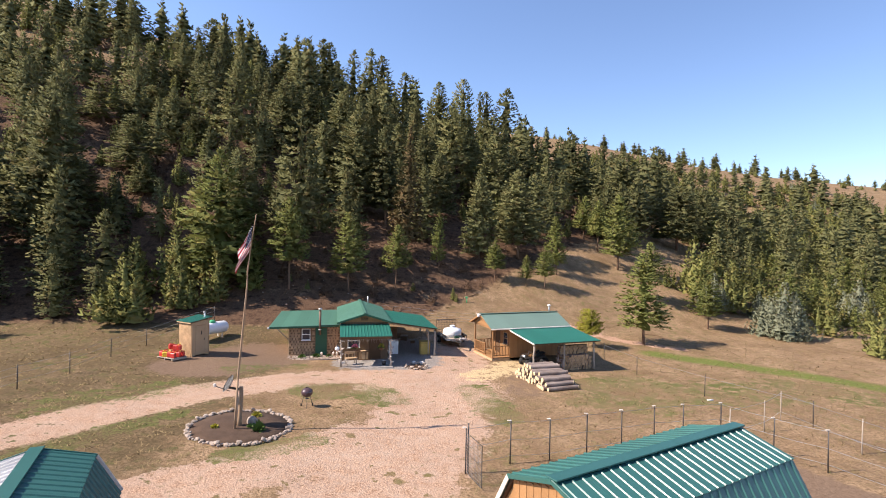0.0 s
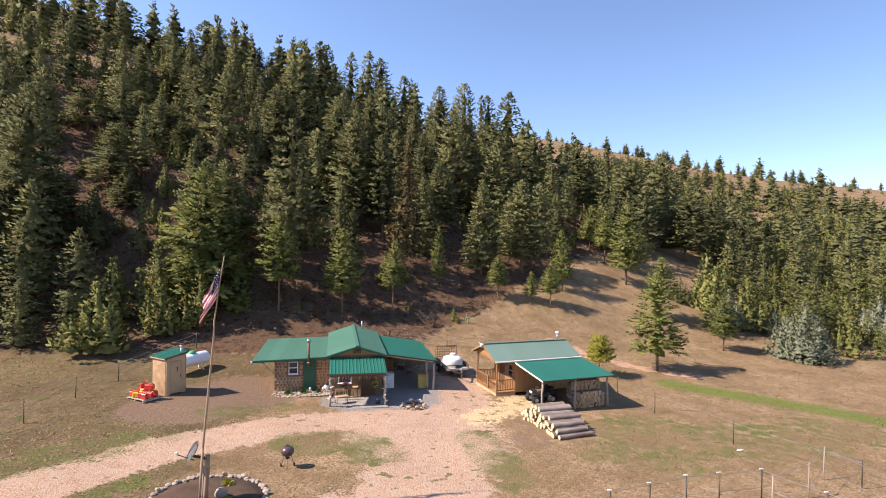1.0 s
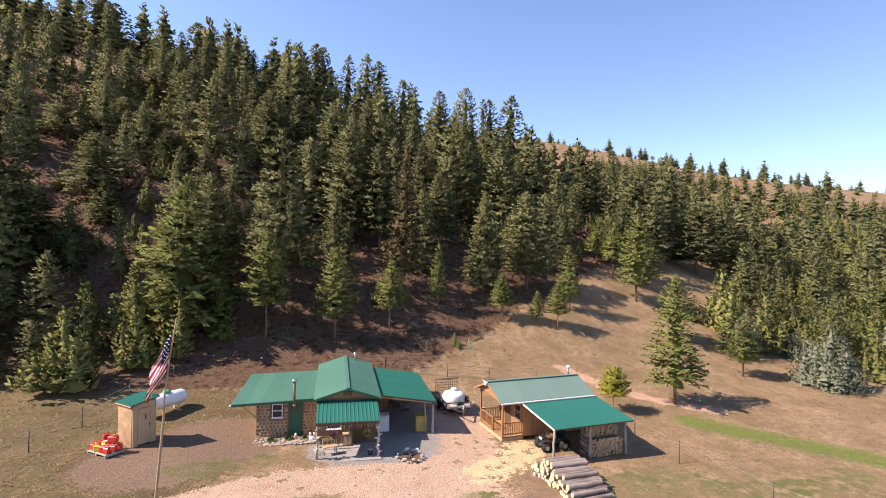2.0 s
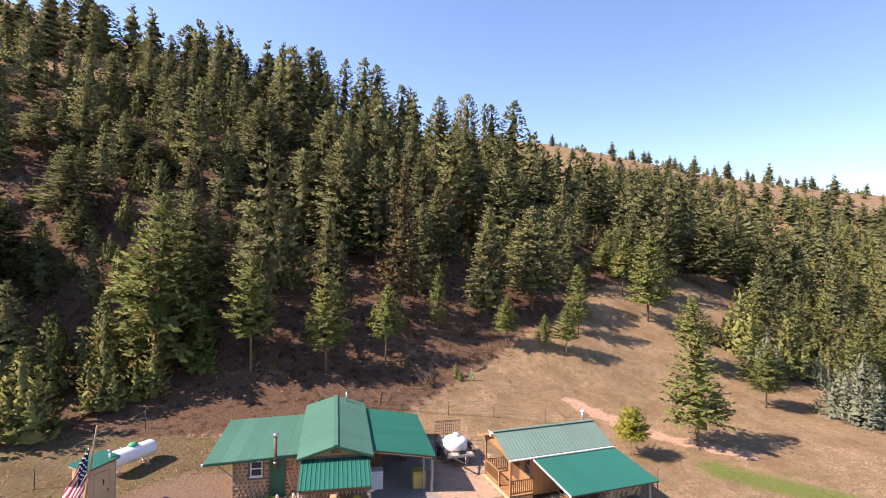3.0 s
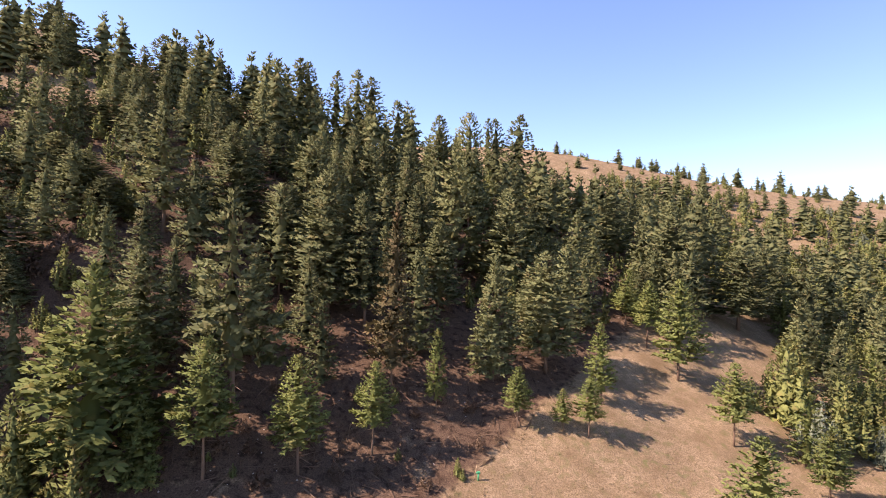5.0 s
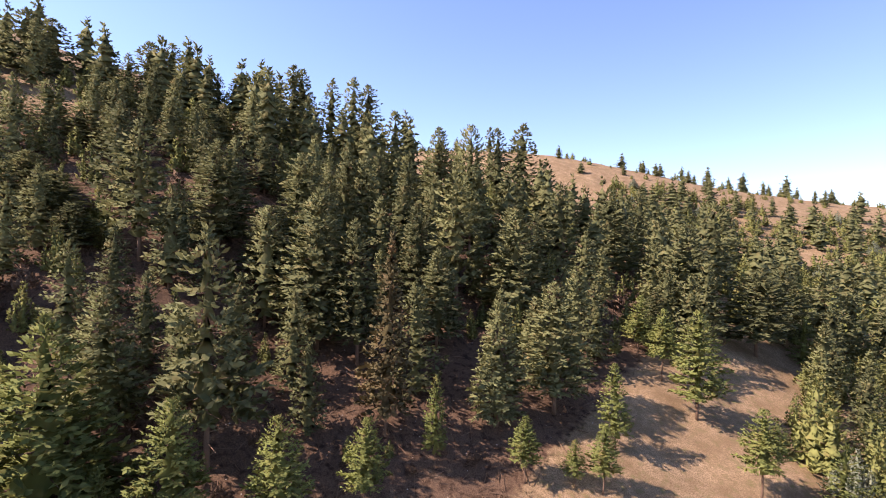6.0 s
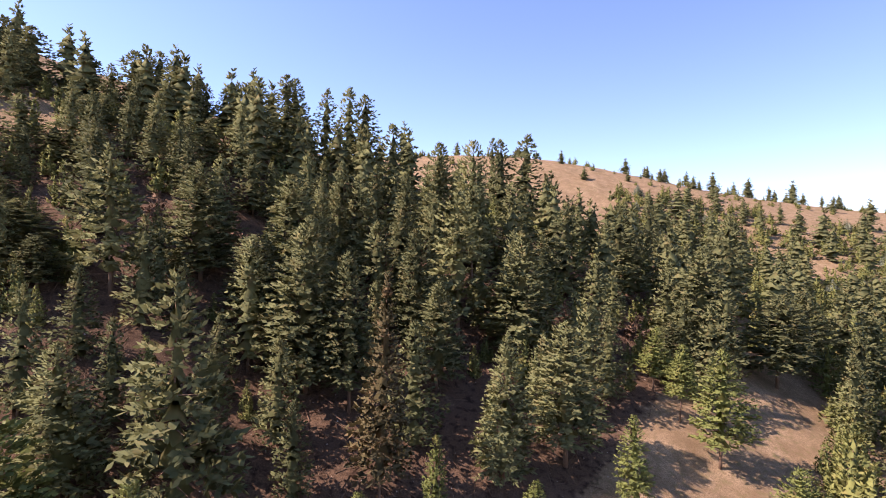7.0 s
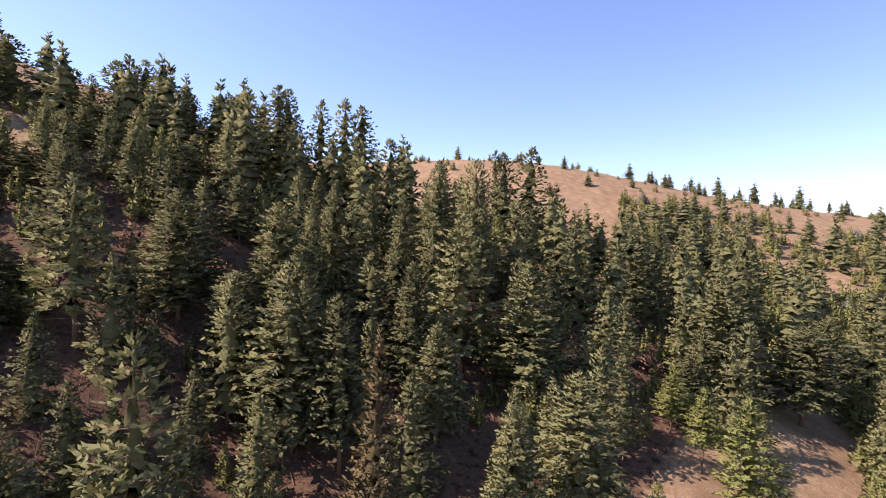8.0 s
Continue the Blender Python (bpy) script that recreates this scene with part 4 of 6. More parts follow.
# ---- the cabin ----
def cabin():
    c = root("cabin", pose(-5.6, 38.4, 0.2, 0, 0, 11.5), "weathered shingle cabin with green steel roofs and a porch", "cabin")
    # tall middle part
    part("front_wall", wall_with_hole(-1.7, 1.7, 0, 2.75, 0.06, 0.12, [(0.35, 1.2, 0.0, 2.0), (-1.2, -0.35, 0.9, 1.9)]), SHADE_WOOD, c)
    part("door", box(fresh(), (0.775, 0.08, 1.0), (0.84, 0.05, 1.98), None, 0.006), DARK_WOOD, c, "dark wooden cabin door under the porch")
    window(c, -1.2, -0.35, 0.9, 1.9, 0.05)
    part("gable_wall", gable(-1.78, 1.78, 2.74, 3.36, 0.06, 0.10), SIDING, c, "brown boarded gable")
    vent = slab(c, "gable_vent", (0, -0.02, 3.0), (0.5, 0.05, 0.26), DARK_WOOD, "dark louvred gable vent")
    for k in range(4):
        slab(vent, "slat", (0, -0.055, 2.91 + 0.06 * k), (0.42, 0.03, 0.018), SIDING, "", 0)
    part("gable_wall", gable(-1.78, 1.78, 2.74, 3.36, 8.55, 0.10), SIDING, c)
    slab(c, "side_wall", (-1.64, 4.3, 1.37), (0.12, 8.35, 2.74), CEDAR)
    slab(c, "side_wall", (1.64, 4.3, 1.37), (0.12, 8.35, 2.74), CEDAR)
    slab(c, "back_wall", (0, 8.55, 1.37), (3.4, 0.12, 2.74), CEDAR)
    roof(c, (-1.98, -0.35, 2.80), (0, 9.2, 0), (1.98, 0, 0.62), 10, CABIN_ROOF, ribs=4, rib=0.007)
    roof(c, (1.98, -0.35, 2.80), (0, 9.2, 0), (-1.98, 0, 0.62), 10, CABIN_ROOF, ribs=4, rib=0.007)
    bar(c, "ridge_cap", (0, -0.37, 3.44), (0, 8.87, 3.44), 0.24, 0.03, CABIN_ROOF)
    bar(c, "fascia", (-1.98, -0.37, 2.72), (0, -0.37, 3.34), 0.04, 0.13, GREEN_PAINT)
    bar(c, "fascia", (1.98, -0.37, 2.72), (0, -0.37, 3.34), 0.04, 0.13, GREEN_PAINT)
    for x, y, h in ((0.7, 8.2, 0.5),):
        pole(c, "vent_pipe", (x, y, 3.1), (x, y, 3.3 + h), 0.06, 0.06, GALV, "galvanised vent pipe")
    # low wing to the west, under one slope
    wall = part("wing_wall", wall_with_hole(-5.4, -1.72, 0, 2.3, 1.66, 0.12, [(-4.52, -3.9, 1.22, 2.06)]), SHADE_WOOD, c)
    window(c, -4.52, -3.9, 1.22, 2.06, 1.63)
    slab(c, "wing_wall", (-5.34, 4.2, 1.15), (0.12, 4.96, 2.3), CEDAR)
    slab(c, "wing_wall", (-3.56, 6.7, 1.25), (3.68, 0.12, 2.5), CEDAR)
    for k in range(14):
        slab(c, "side_board", (-5.43, 1.75 + 0.36 * k, 1.15), (0.05, 0.34, 2.28), PALE_WOOD, "", 0.004)
    roof(c, (-6.8, 0.95, 2.32), (5.0, 0.5, 0.03), (0.35, 5.6, 0.45), 6, CABIN_ROOF, ribs=4, rib=0.003)
    bar(c, "fascia", (-6.8, 0.93, 2.24), (-1.8, 1.43, 2.27), 0.03, 0.13, GREEN_PAINT)
    slab(c, "rafter_end", (-6.82, 0.9, 2.27), (0.1, 0.1, 0.1), WHITE, "white eave end")
    for x in (-5.9, -5.5):
        bar(c, "brace", (-5.4, 1.66, 1.2), (-6.3, 1.3, 2.2), 0.06, 0.06, GREY_WOOD) if x < -5.6 else None
    # staggered shingles over laths; the dark wall behind paints shade into the gaps between their butts
    kinds = [wedge_mesh("shingle", w, 0.16, 0.07, 0.02, CEDAR) for w in (0.12, 0.15, 0.18)]
    rnd = random.Random(5)
    for row in range(11):
        z, x = 0.02 + 0.205 * row, -5.4 + (0.13 if row % 2 else 0.0)
        for x0, x1 in ((-5.4, -3.56), (-2.66, -1.74)):
            for a0, a1 in (((x0, min(x1, -4.63)), (max(x0, -3.81), x1)) if 0.98 < z < 2.1 and x0 < -5 else ((x0, x1),)):
                slab(wall, "lath", ((a0 + a1) / 2, 1.59, z + 0.165), (a1 - a0, 0.05, 0.075), CEDAR, "", 0)
        while x < -1.95:
            w = rnd.choice((0, 1, 2))
            wide = (0.12, 0.15, 0.18)[w]
            by_window = x + wide > -4.63 and x < -3.81 and 0.98 < z < 2.1
            by_stove = x + wide > -3.56 and x < -2.66
            if not by_window and not by_stove and rnd.random() > 0.04:
                piece("shingle", kinds[w], wall, pose(x, 1.598, z + rnd.uniform(-0.012, 0.012), 0, 0, rnd.uniform(-1, 1)))
            x += wide + rnd.uniform(0.05, 0.1)
    back = part("stove_panel", panel(fresh(), (-3.52, 1.585, 0.02), (0.82, 0, 0), (0, -0.02, 2.1), 4, 0.015), GREEN_PAINT, c, "dark green steel panel behind the stovepipe")
    pipe = pole(c, "stovepipe", (-3.2, 1.32, 1.7), (-3.2, 1.32, 3.5), 0.085, 0.085, RUST, "rusty round stovepipe", 12)
    pole(pipe, "rain_cap", (-3.2, 1.32, 3.47), (-3.2, 1.32, 3.62), 0.15, 0.13, GALV, "bright steel rain cap", 12)
    pole(pipe, "elbow", (-3.2, 1.32, 1.75), (-3.2, 1.62, 1.65), 0.09, 0.09, RUST, "", 12)
    pole(pipe, "collar", (-3.2, 1.32, 2.0), (-3.2, 1.32, 2.08), 0.11, 0.11, GALV, "", 12)
    # porch
    roof(c, (-1.78, -2.5, 2.12), (3.56, 0, 0), (0, 2.5, 0.50), 4, GREEN_ROOF, "porch_roof", 4, 0.03, "ribbed green steel porch roof")
    slab(c, "porch_slab", (0, -1.35, -0.02), (3.7, 2.6, 0.1), GREY_GRIT, "grey gravelled porch floor")
    bar(c, "porch_beam", (-1.75, -2.35, 1.98), (1.75, -2.35, 1.98), 0.1, 0.12, DARK_WOOD)
    for x in (-1.68, 1.68):
        post = pole(c, "porch_post", (x, -2.3, 0.06), (x, -2.3, 1.95), 0.075, 0.06, GREY_WOOD, "twisted driftwood porch post", 9, 0.05, 7)
        rnd2 = random.Random(int(x * 10))
        for k in range(9):
            z = 0.3 + 0.19 * k
            q = k * 2.4
            pole(post, "knot", (x, -2.3, z), (x + 0.24 * math.cos(q), -2.3 + 0.24 * math.sin(q), z + rnd2.uniform(-0.05, 0.2)), 0.065, 0.03, BLEACHED, "", 6, 0.03, 3)
    for k in range(26):
        x = -1.7 + 0.136 * k
        pole(c, "twig", (x, -2.36, 1.95), (x + 0.08 * math.sin(k * 1.7), -2.37 + 0.03 * math.cos(k), 1.72 + 0.08 * math.sin(k * 2.3)), 0.022, 0.01, GREY_WOOD, "", 5)
    rail = bar(c, "porch_rail", (-1.6, -0.9, 0.78), (0.35, -0.9, 0.78), 0.07, 0.05, DARK_WOOD, "dark porch railing")
    bar(rail, "lower_rail", (-1.6, -0.9, 0.2), (0.35, -0.9, 0.2), 0.05, 0.05, DARK_WOOD)
    for k in range(15):
        bar(rail, "baluster", (-1.55 + 0.132 * k, -0.9, 0.2), (-1.55 + 0.132 * k, -0.9, 0.76), 0.035, 0.035, PALE_WOOD if k % 2 else DARK_WOOD, "", 0)
    # carport to the east
    roof(c, (1.98, 0.75, 2.62), (0, 7.5, 0), (3.6, 0, -0.55), 8, GREEN_ROOF, "carport_roof", 4, 0.006, "green steel carport roof")
    bar(c, "carport_beam", (1.9, 0.9, 2.5), (5.5, 0.9, 1.96), 0.06, 0.14, PALE_WOOD)
    bar(c, "carport_beam", (5.4, 0.8, 1.92), (5.4, 8.1, 1.92), 0.1, 0.14, DARK_WOOD)
    for y in (1.0, 4.5, 8.0):
        pole(c, "carport_post", (5.4, y, -0.15), (5.4, y, 1.9), 0.085, 0.075, GREY_WOOD, "", 9, 0.015, 4)
    pole(c, "carport_post", (4.95, 1.2, -0.12), (4.95, 1.2, 2.0), 0.05, 0.045, GREY_WOOD, "", 8, 0.01, 3)
    return c


cabin()


def simple(name, x, y, yaw, label, category, z=None, group=""):
    return root(name, pose(x, y, gz(x, y) if z is None else z, 0, 0, yaw), label, category, group)


def at_cabin(lx, ly):
    a = radians(11.5)
    return -5.6 + lx * math.cos(a) - ly * math.sin(a), 38.4 + lx * math.sin(a) + ly * math.cos(a)


def at_shop(lx, ly):
    a = radians(20.5)
    return 3.9 + lx * math.cos(a) - ly * math.sin(a), 39.8 + lx * math.sin(a) + ly * math.cos(a)


def carport_goods():
    x, y = at_cabin(2.3, 1.9)
    f = simple("chest_freezer", x, y, 11.5, "white enamel freezer against the cabin wall", "freezer", 0.2)
    slab(f, "body", (0, 0, 0.5), (0.75, 0.7, 0.95), WHITE, "", 0.03)
    slab(f, "lid", (0, 0, 1.02), (0.78, 0.73, 0.09), WHITE, "", 0.03)
    slab(f, "handle", (0, -0.375, 0.97), (0.25, 0.03, 0.03), GALV)
    x, y = at_cabin(2.25, 2.75)
    k = simple("wall_cupboard", x, y, 11.5, "brown wooden cupboard standing by the freezer", "cupboard", 0.2)
    slab(k, "body", (0, 0, 0.95), (0.8, 0.55, 1.9), SIDING, "", 0.012)
    slab(k, "door", (-0.2, -0.29, 0.95), (0.37, 0.03, 1.8), DARK_WOOD)
    slab(k, "door", (0.2, -0.29, 0.95), (0.37, 0.03, 1.8), DARK_WOOD)
    x, y = at_cabin(4.75, 1.75)
    b = simple("yellow_cupboard", x, y, 11.5, "yellow painted wooden cupboard beside the carport post", "cupboard", 0.05)
    slab(b, "body", (0, 0, 0.55), (0.75, 0.6, 1.05), YELLOW_PAINT, "", 0.015)
    slab(b, "top", (0, 0, 1.09), (0.82, 0.68, 0.04), YELLOW_PAINT)
    slab(b, "door", (0, -0.31, 0.5), (0.62, 0.025, 0.85), YELLOW_PAINT)
    slab(b, "handle", (0.22, -0.335, 0.55), (0.03, 0.03, 0.12), STEEL)
    for lx, ly, s in ((3.0, 5.5, 0.5), (3.7, 6.0, 0.7), (4.3, 5.2, 0.45), (2.6, 6.6, 0.8)):
        x, y = at_cabin(lx, ly)
        m = simple("storage_crate", x, y, 11.5 + 20 * lx, "dark wooden crate in the shade of the carport", "crate", 0.15, "crates under the carport")
        slab(m, "body", (0, 0, s / 2), (s, s * 0.8, s), DARK_WOOD, "", 0.015)
        slab(m, "lid", (0, 0, s + 0.02), (s + 0.04, s * 0.8 + 0.04, 0.04), GREY_WOOD)


carport_goods()


def porch_goods():
    x, y = at_cabin(-1.0, -1.6)
    b = simple("porch_bench", x, y, 30, "rustic pole bench on the porch floor", "bench", 0.28)
    slab(b, "seat", (0, 0, 0.42), (0.8, 0.4, 0.05), PALE_WOOD)
    for px, py in ((-0.35, -0.15), (0.35, -0.15), (-0.35, 0.15), (0.35, 0.15)):
        pole(b, "leg", (px, py, 0), (px * 0.95, py, 0.42), 0.03, 0.03, GREY_WOOD, "", 6)
    bar(b, "backrest", (-0.38, 0.19, 0.75), (0.38, 0.19, 0.75), 0.03, 0.16, PALE_WOOD)
    for px in (-0.34, 0.34):
        pole(b, "back_post", (px, 0.19, 0.4), (px, 0.2, 0.82), 0.025, 0.02, GREY_WOOD, "", 6)
    for lx, name, mat, lab in ((-0.75, "hanging_basket", PINK, "hanging basket of pink flowers under the porch roof"), (1.05, "hanging_basket", YELLOW_LEAF, "hanging basket of yellowish trailing plants")):
        x, y = at_cabin(lx, -2.2)
        h = simple(name, x, y, 0, lab, "flower basket", 1.35, "baskets on the porch")
        bm = fresh()
        rod(bm, (0, 0, -0.02), (0, 0, 0.2), 0.11, 0.17, 10)
        part("pot", bm, DARK_WOOD, h)
        pole(h, "hanger", (0, 0, 0.2), (0, 0, 0.83), 0.012, 0.012, STEEL, "", 5)
        leaves(h, "flowers", (0, 0, 0.22), 0.2, 160, 0.1, mat, 0.8)
        leaves(h, "foliage", (0, 0, 0.14), 0.24, 120, 0.12, LEAF, 0.5)
    x, y = at_cabin(-1.95, -2.5)
    g = simple("lantern_globe", x, y, 0, "white round lantern hanging at the porch corner", "lantern", 1.55)
    part("globe", ball(fresh(), (0, 0, 0), 0.16), WHITE, g, "", True)
    part("cap", rod(fresh(), (0, 0, 0.13), (0, 0, 0.22), 0.1, 0.04, 10), STEEL, g)
    pole(g, "hook", (0, 0, 0.2), (0.2, 0.2, 0.7), 0.012, 0.012, STEEL, "", 5)
    x, y = at_cabin(1.25, -2.0)
    u = simple("metal_bucket", x, y, 0, "dark metal bucket on the patio", "bucket", 0.27)
    part("body", rod(fresh(), (0, 0, 0), (0, 0, 0.3), 0.13, 0.17, 12), STEEL, u, "", True)
    pole(u, "rim", (0, 0, 0.29), (0, 0, 0.32), 0.18, 0.18, GALV, "", 12)
    x, y = at_cabin(0.0, -0.25)
    t = simple("porch_box", x, y, 11.5, "pale wooden box on the porch against the wall", "box", 0.28)
    slab(t, "body", (0, 0, 0.3), (0.5, 0.35, 0.6), PALE_WOOD)
    slab(t, "lid", (0, 0, 0.62), (0.55, 0.4, 0.03), PALE_WOOD)


porch_goods()


def cabin_bed():
    x, y = at_cabin(-3.7, 0.75)
    b = simple("stone_flower_bed", x, y, 11.5, "pebble flower bed along the shingle wall", "flower bed", 0.22)
    bm = fresh()
    pts = [(-2.0 * abs(math.cos(q)) ** 0.6 * (1 if math.cos(q) > 0 else -1), 0.62 * abs(math.sin(q)) ** 0.6 * (1 if math.sin(q) > 0 else -1)) for q in (2 * math.pi * k / 36 for k in range(36))]
    lo = [bm.verts.new((px, py, -0.1)) for px, py in pts]
    hi = [bm.verts.new((px, py, 0.07)) for px, py in pts]
    bm.faces.new(hi)
    for k in range(36):
        bm.faces.new((lo[k], lo[(k + 1) % 36], hi[(k + 1) % 36], hi[k]))
    part("pebbles", bm, STONE, b, "grey pebbles")
    forms = [stone_mesh("stone", 1.0) for _ in range(4)]
    rnd = random.Random(8)
    for k in range(70):
        s = rnd.uniform(0.05, 0.11)
        px, py = rnd.uniform(-1.8, 1.8), rnd.uniform(-0.5, 0.5)
        piece("stone", forms[k % 4], b, pose(px, py, 0.09, rnd.uniform(0, 40), 0, rnd.uniform(0, 360)) @ Matrix.Diagonal((s, s, s, 1)))
    for k in range(36):
        px, py = pts[k]
        piece("edging_stone", forms[k % 4], b, pose(px, py, 0.06, 0, 0, 30 * k) @ Matrix.Diagonal((0.1, 0.08, 0.09, 1)))
    leaves(b, "plant", (-0.75, 0.0, 0.08), 0.26, 220, 0.12, LEAF, 0.8)
    leaves(b, "plant", (0.25, 0.25, 0.08), 0.28, 200, 0.14, LEAF, 0.7)
    leaves(b, "plant", (1.2, 0.15, 0.08), 0.2, 120, 0.12, LEAF, 0.7)
    for px in (0.65, 1.5, 1.75):
        o = simple("garden_ornament", *at_cabin(-3.7 + px, 0.95), 20 * px, "small weathered stone garden ornament by the wall", "ornament", 0.28, "garden ornaments")
        part("base", box(fresh(), (0, 0, 0.08), (0.16, 0.13, 0.18), None, 0.03), STONE, o)
        part("top", ball(fresh(), (0, 0, 0.26), 0.09, (0.9, 0.8, 1.3), 0.08), TRIM, o, "", True)


cabin_bed()


# ---- the workshop with its wood lean-to ----
def railing(parent, a, b, n, h=0.85):
    a, b = Vector(a), Vector(b)
    up = Vector((0, 0, h))
    r = bar(parent, "railing", a + up, b + up, 0.09, 0.045, SIDING)
    bar(r, "lower_rail", a + Vector((0, 0, 0.14)), b + Vector((0, 0, 0.14)), 0.05, 0.07, SIDING)
    for k in range(n):
        p = a.lerp(b, (k + 0.5) / n)
        bar(r, "baluster", p + Vector((0, 0, 0.14)), p + up, 0.04, 0.04, SIDING, "", 0)
    return r


def workshop():
    w = root("workshop", pose(3.9, 39.8, -0.12, 0, 0, 20.5), "stained wooden workshop with porch and green steel lean-to", "workshop")
    part("front_wall", wall_with_hole(1.5, 6.45, 0.2, 2.6, 0.16, 0.10, []), SIDING, w)
    slab(w, "back_wall", (3.975, 3.44, 1.4), (4.95, 0.1, 2.4), SIDING)
    slab(w, "end_wall", (6.4, 1.8, 1.4), (0.1, 3.18, 2.4), SIDING)
    end = part("porch_wall", wall_with_hole(0.21, 3.39, 0.2, 2.6, 0, 0.10, [(0.5, 1.3, 1.1, 2.05), (1.75, 2.65, 0.2, 2.2)]), SIDING, w)
    end.matrix_basis = Matrix.Translation((1.55, 0, 0)) @ Matrix.Rotation(radians(90), 4, "Z")
    win = window(w, 0.5, 1.3, 1.1, 2.05, -0.0, PALE_WOOD)
    for o in (win,):
        o.matrix_basis = Matrix.Translation((1.55, 0, 0)) @ Matrix.Rotation(radians(90), 4, "Z") @ Matrix.Scale(-1, 4, (0, 1, 0))
    door = slab(w, "door", (1.56, 2.2, 1.2), (0.05, 0.88, 1.98), DARK_WOOD, "dark wooden door on the porch")
    slab(door, "handle", (1.5, 1.85, 1.15), (0.05, 0.04, 0.12), GALV)
    for k in range(24):
        slab(w, "siding_board", (1.6 + 0.2 * k, 0.096, 1.4), (0.193, 0.03, 2.38), SIDING, "", 0.004)
    for x in (0.0, 6.4):
        g = part("gable_wall", gable(0.02, 3.58, 2.58, 3.34, 0, 0.08), SIDING, w, "boarded gable end")
        g.matrix_basis = Matrix.Translation((x, 0, 0)) @ Matrix.Rotation(radians(90), 4, "Z")
    roof(w, (-0.3, -0.22, 2.56), (7.0, 0, 0), (0, 2.02, 0.85), 8, PALE_ROOF, ribs=4, rib=0.01, label="pale green steel roof")
    roof(w, (-0.3, 3.82, 2.56), (7.0, 0, 0), (0, -2.02, 0.85), 8, PALE_ROOF, ribs=4, rib=0.01, label="pale green steel roof")
    bar(w, "ridge_cap", (-0.32, 1.8, 3.44), (6.72, 1.8, 3.44), 0.26, 0.03, PALE_ROOF)
    bar(w, "gutter", (-0.3, -0.29, 2.50), (6.7, -0.29, 2.50), 0.11, 0.10, TRIM, "pale eave gutter", 0.03)
    bar(w, "fascia", (-0.31, -0.22, 2.5), (-0.31, 1.8, 3.35), 0.03, 0.12, SIDING)
    bar(w, "fascia", (-0.31, 3.82, 2.5), (-0.31, 1.8, 3.35), 0.03, 0.12, SIDING)
    pipe = pole(w, "stovepipe", (6.2, 2.2, 3.2), (6.2, 2.2, 3.85), 0.07, 0.07, GALV, "steel stovepipe", 10)
    pole(pipe, "rain_cap", (6.2, 2.2, 3.83), (6.2, 2.2, 3.97), 0.14, 0.12, WHITE, "", 10)
    # porch deck
    for k in range(11):
        slab(w, "deck_board", (0.75, 0.27 + 0.3 * k, 0.26), (1.5, 0.29, 0.04), SIDING, "", 0.004)
    slab(w, "deck_beam", (0.02, 1.8, 0.12), (0.09, 3.4, 0.2), PALE_WOOD)
    slab(w, "deck_beam", (0.75, 0.14, 0.12), (1.5, 0.09, 0.2), PALE_WOOD)
    for y in (0.16, 3.4):
        bar(w, "porch_post", (0.06, y, 0.0), (0.06, y, 2.56), 0.1, 0.1, SIDING)
    bar(w, "porch_post", (0.06, 1.55, 0.2), (0.06, 1.55, 1.2), 0.1, 0.1, SIDING)
    railing(w, (0.06, 0.16, 0.28), (1.48, 0.16, 0.28), 11)
    railing(w, (0.06, 1.6, 0.28), (0.06, 3.35, 0.28), 13)
    railing(w, (0.06, 3.4, 0.28), (1.48, 3.4, 0.28), 11)
    bar(w, "porch_beam", (0.06, 0.1, 2.5), (0.06, 3.5, 2.5), 0.09, 0.16, SIDING)
    lamp = part("skull_ornament", ball(fresh(), (-0.4, 1.8, 3.3), 0.13, (1, 0.8, 1.2), 0.1), WHITE, w, "white bleached ornament on the gable", True)
    for s in (-1, 1):
        pole(lamp, "horn", (-0.4, 1.8 + 0.1 * s, 3.36), (-0.42, 1.8 + 0.45 * s, 3.46), 0.03, 0.012, TRIM, "", 6)
    # lean-to
    roof(w, (1.25, -4.0, 2.03), (5.5, 0, 0), (0, 3.78, 0.42), 6, GREEN_ROOF, "lean_to_roof", 4, 0.005, "bright green steel lean-to roof")
    bar(w, "lean_to_fascia", (1.22, -4.0, 1.98), (1.22, -0.3, 2.40), 0.035, 0.10, TRIM, "pale lean-to fascia")
    bar(w, "lean_to_beam", (1.3, -3.65, 1.93), (6.7, -3.65, 1.93), 0.08, 0.14, DARK_WOOD)
    for k in range(6):
        bar(w, "rafter", (1.45 + 1.02 * k, -3.9, 1.93), (1.45 + 1.02 * k, 0.05, 2.35), 0.05, 0.09, PALE_WOOD)
    for x, dx in ((1.42, -0.05), (3.9, 0.0), (6.4, 0.08)):
        pole(w, "lean_to_post", (x + dx, -3.62, -0.12), (x, -3.65, 1.9), 0.075, 0.065, GREY_WOOD, "crooked peeled log post", 9, 0.03, 5)
    return w


workshop()


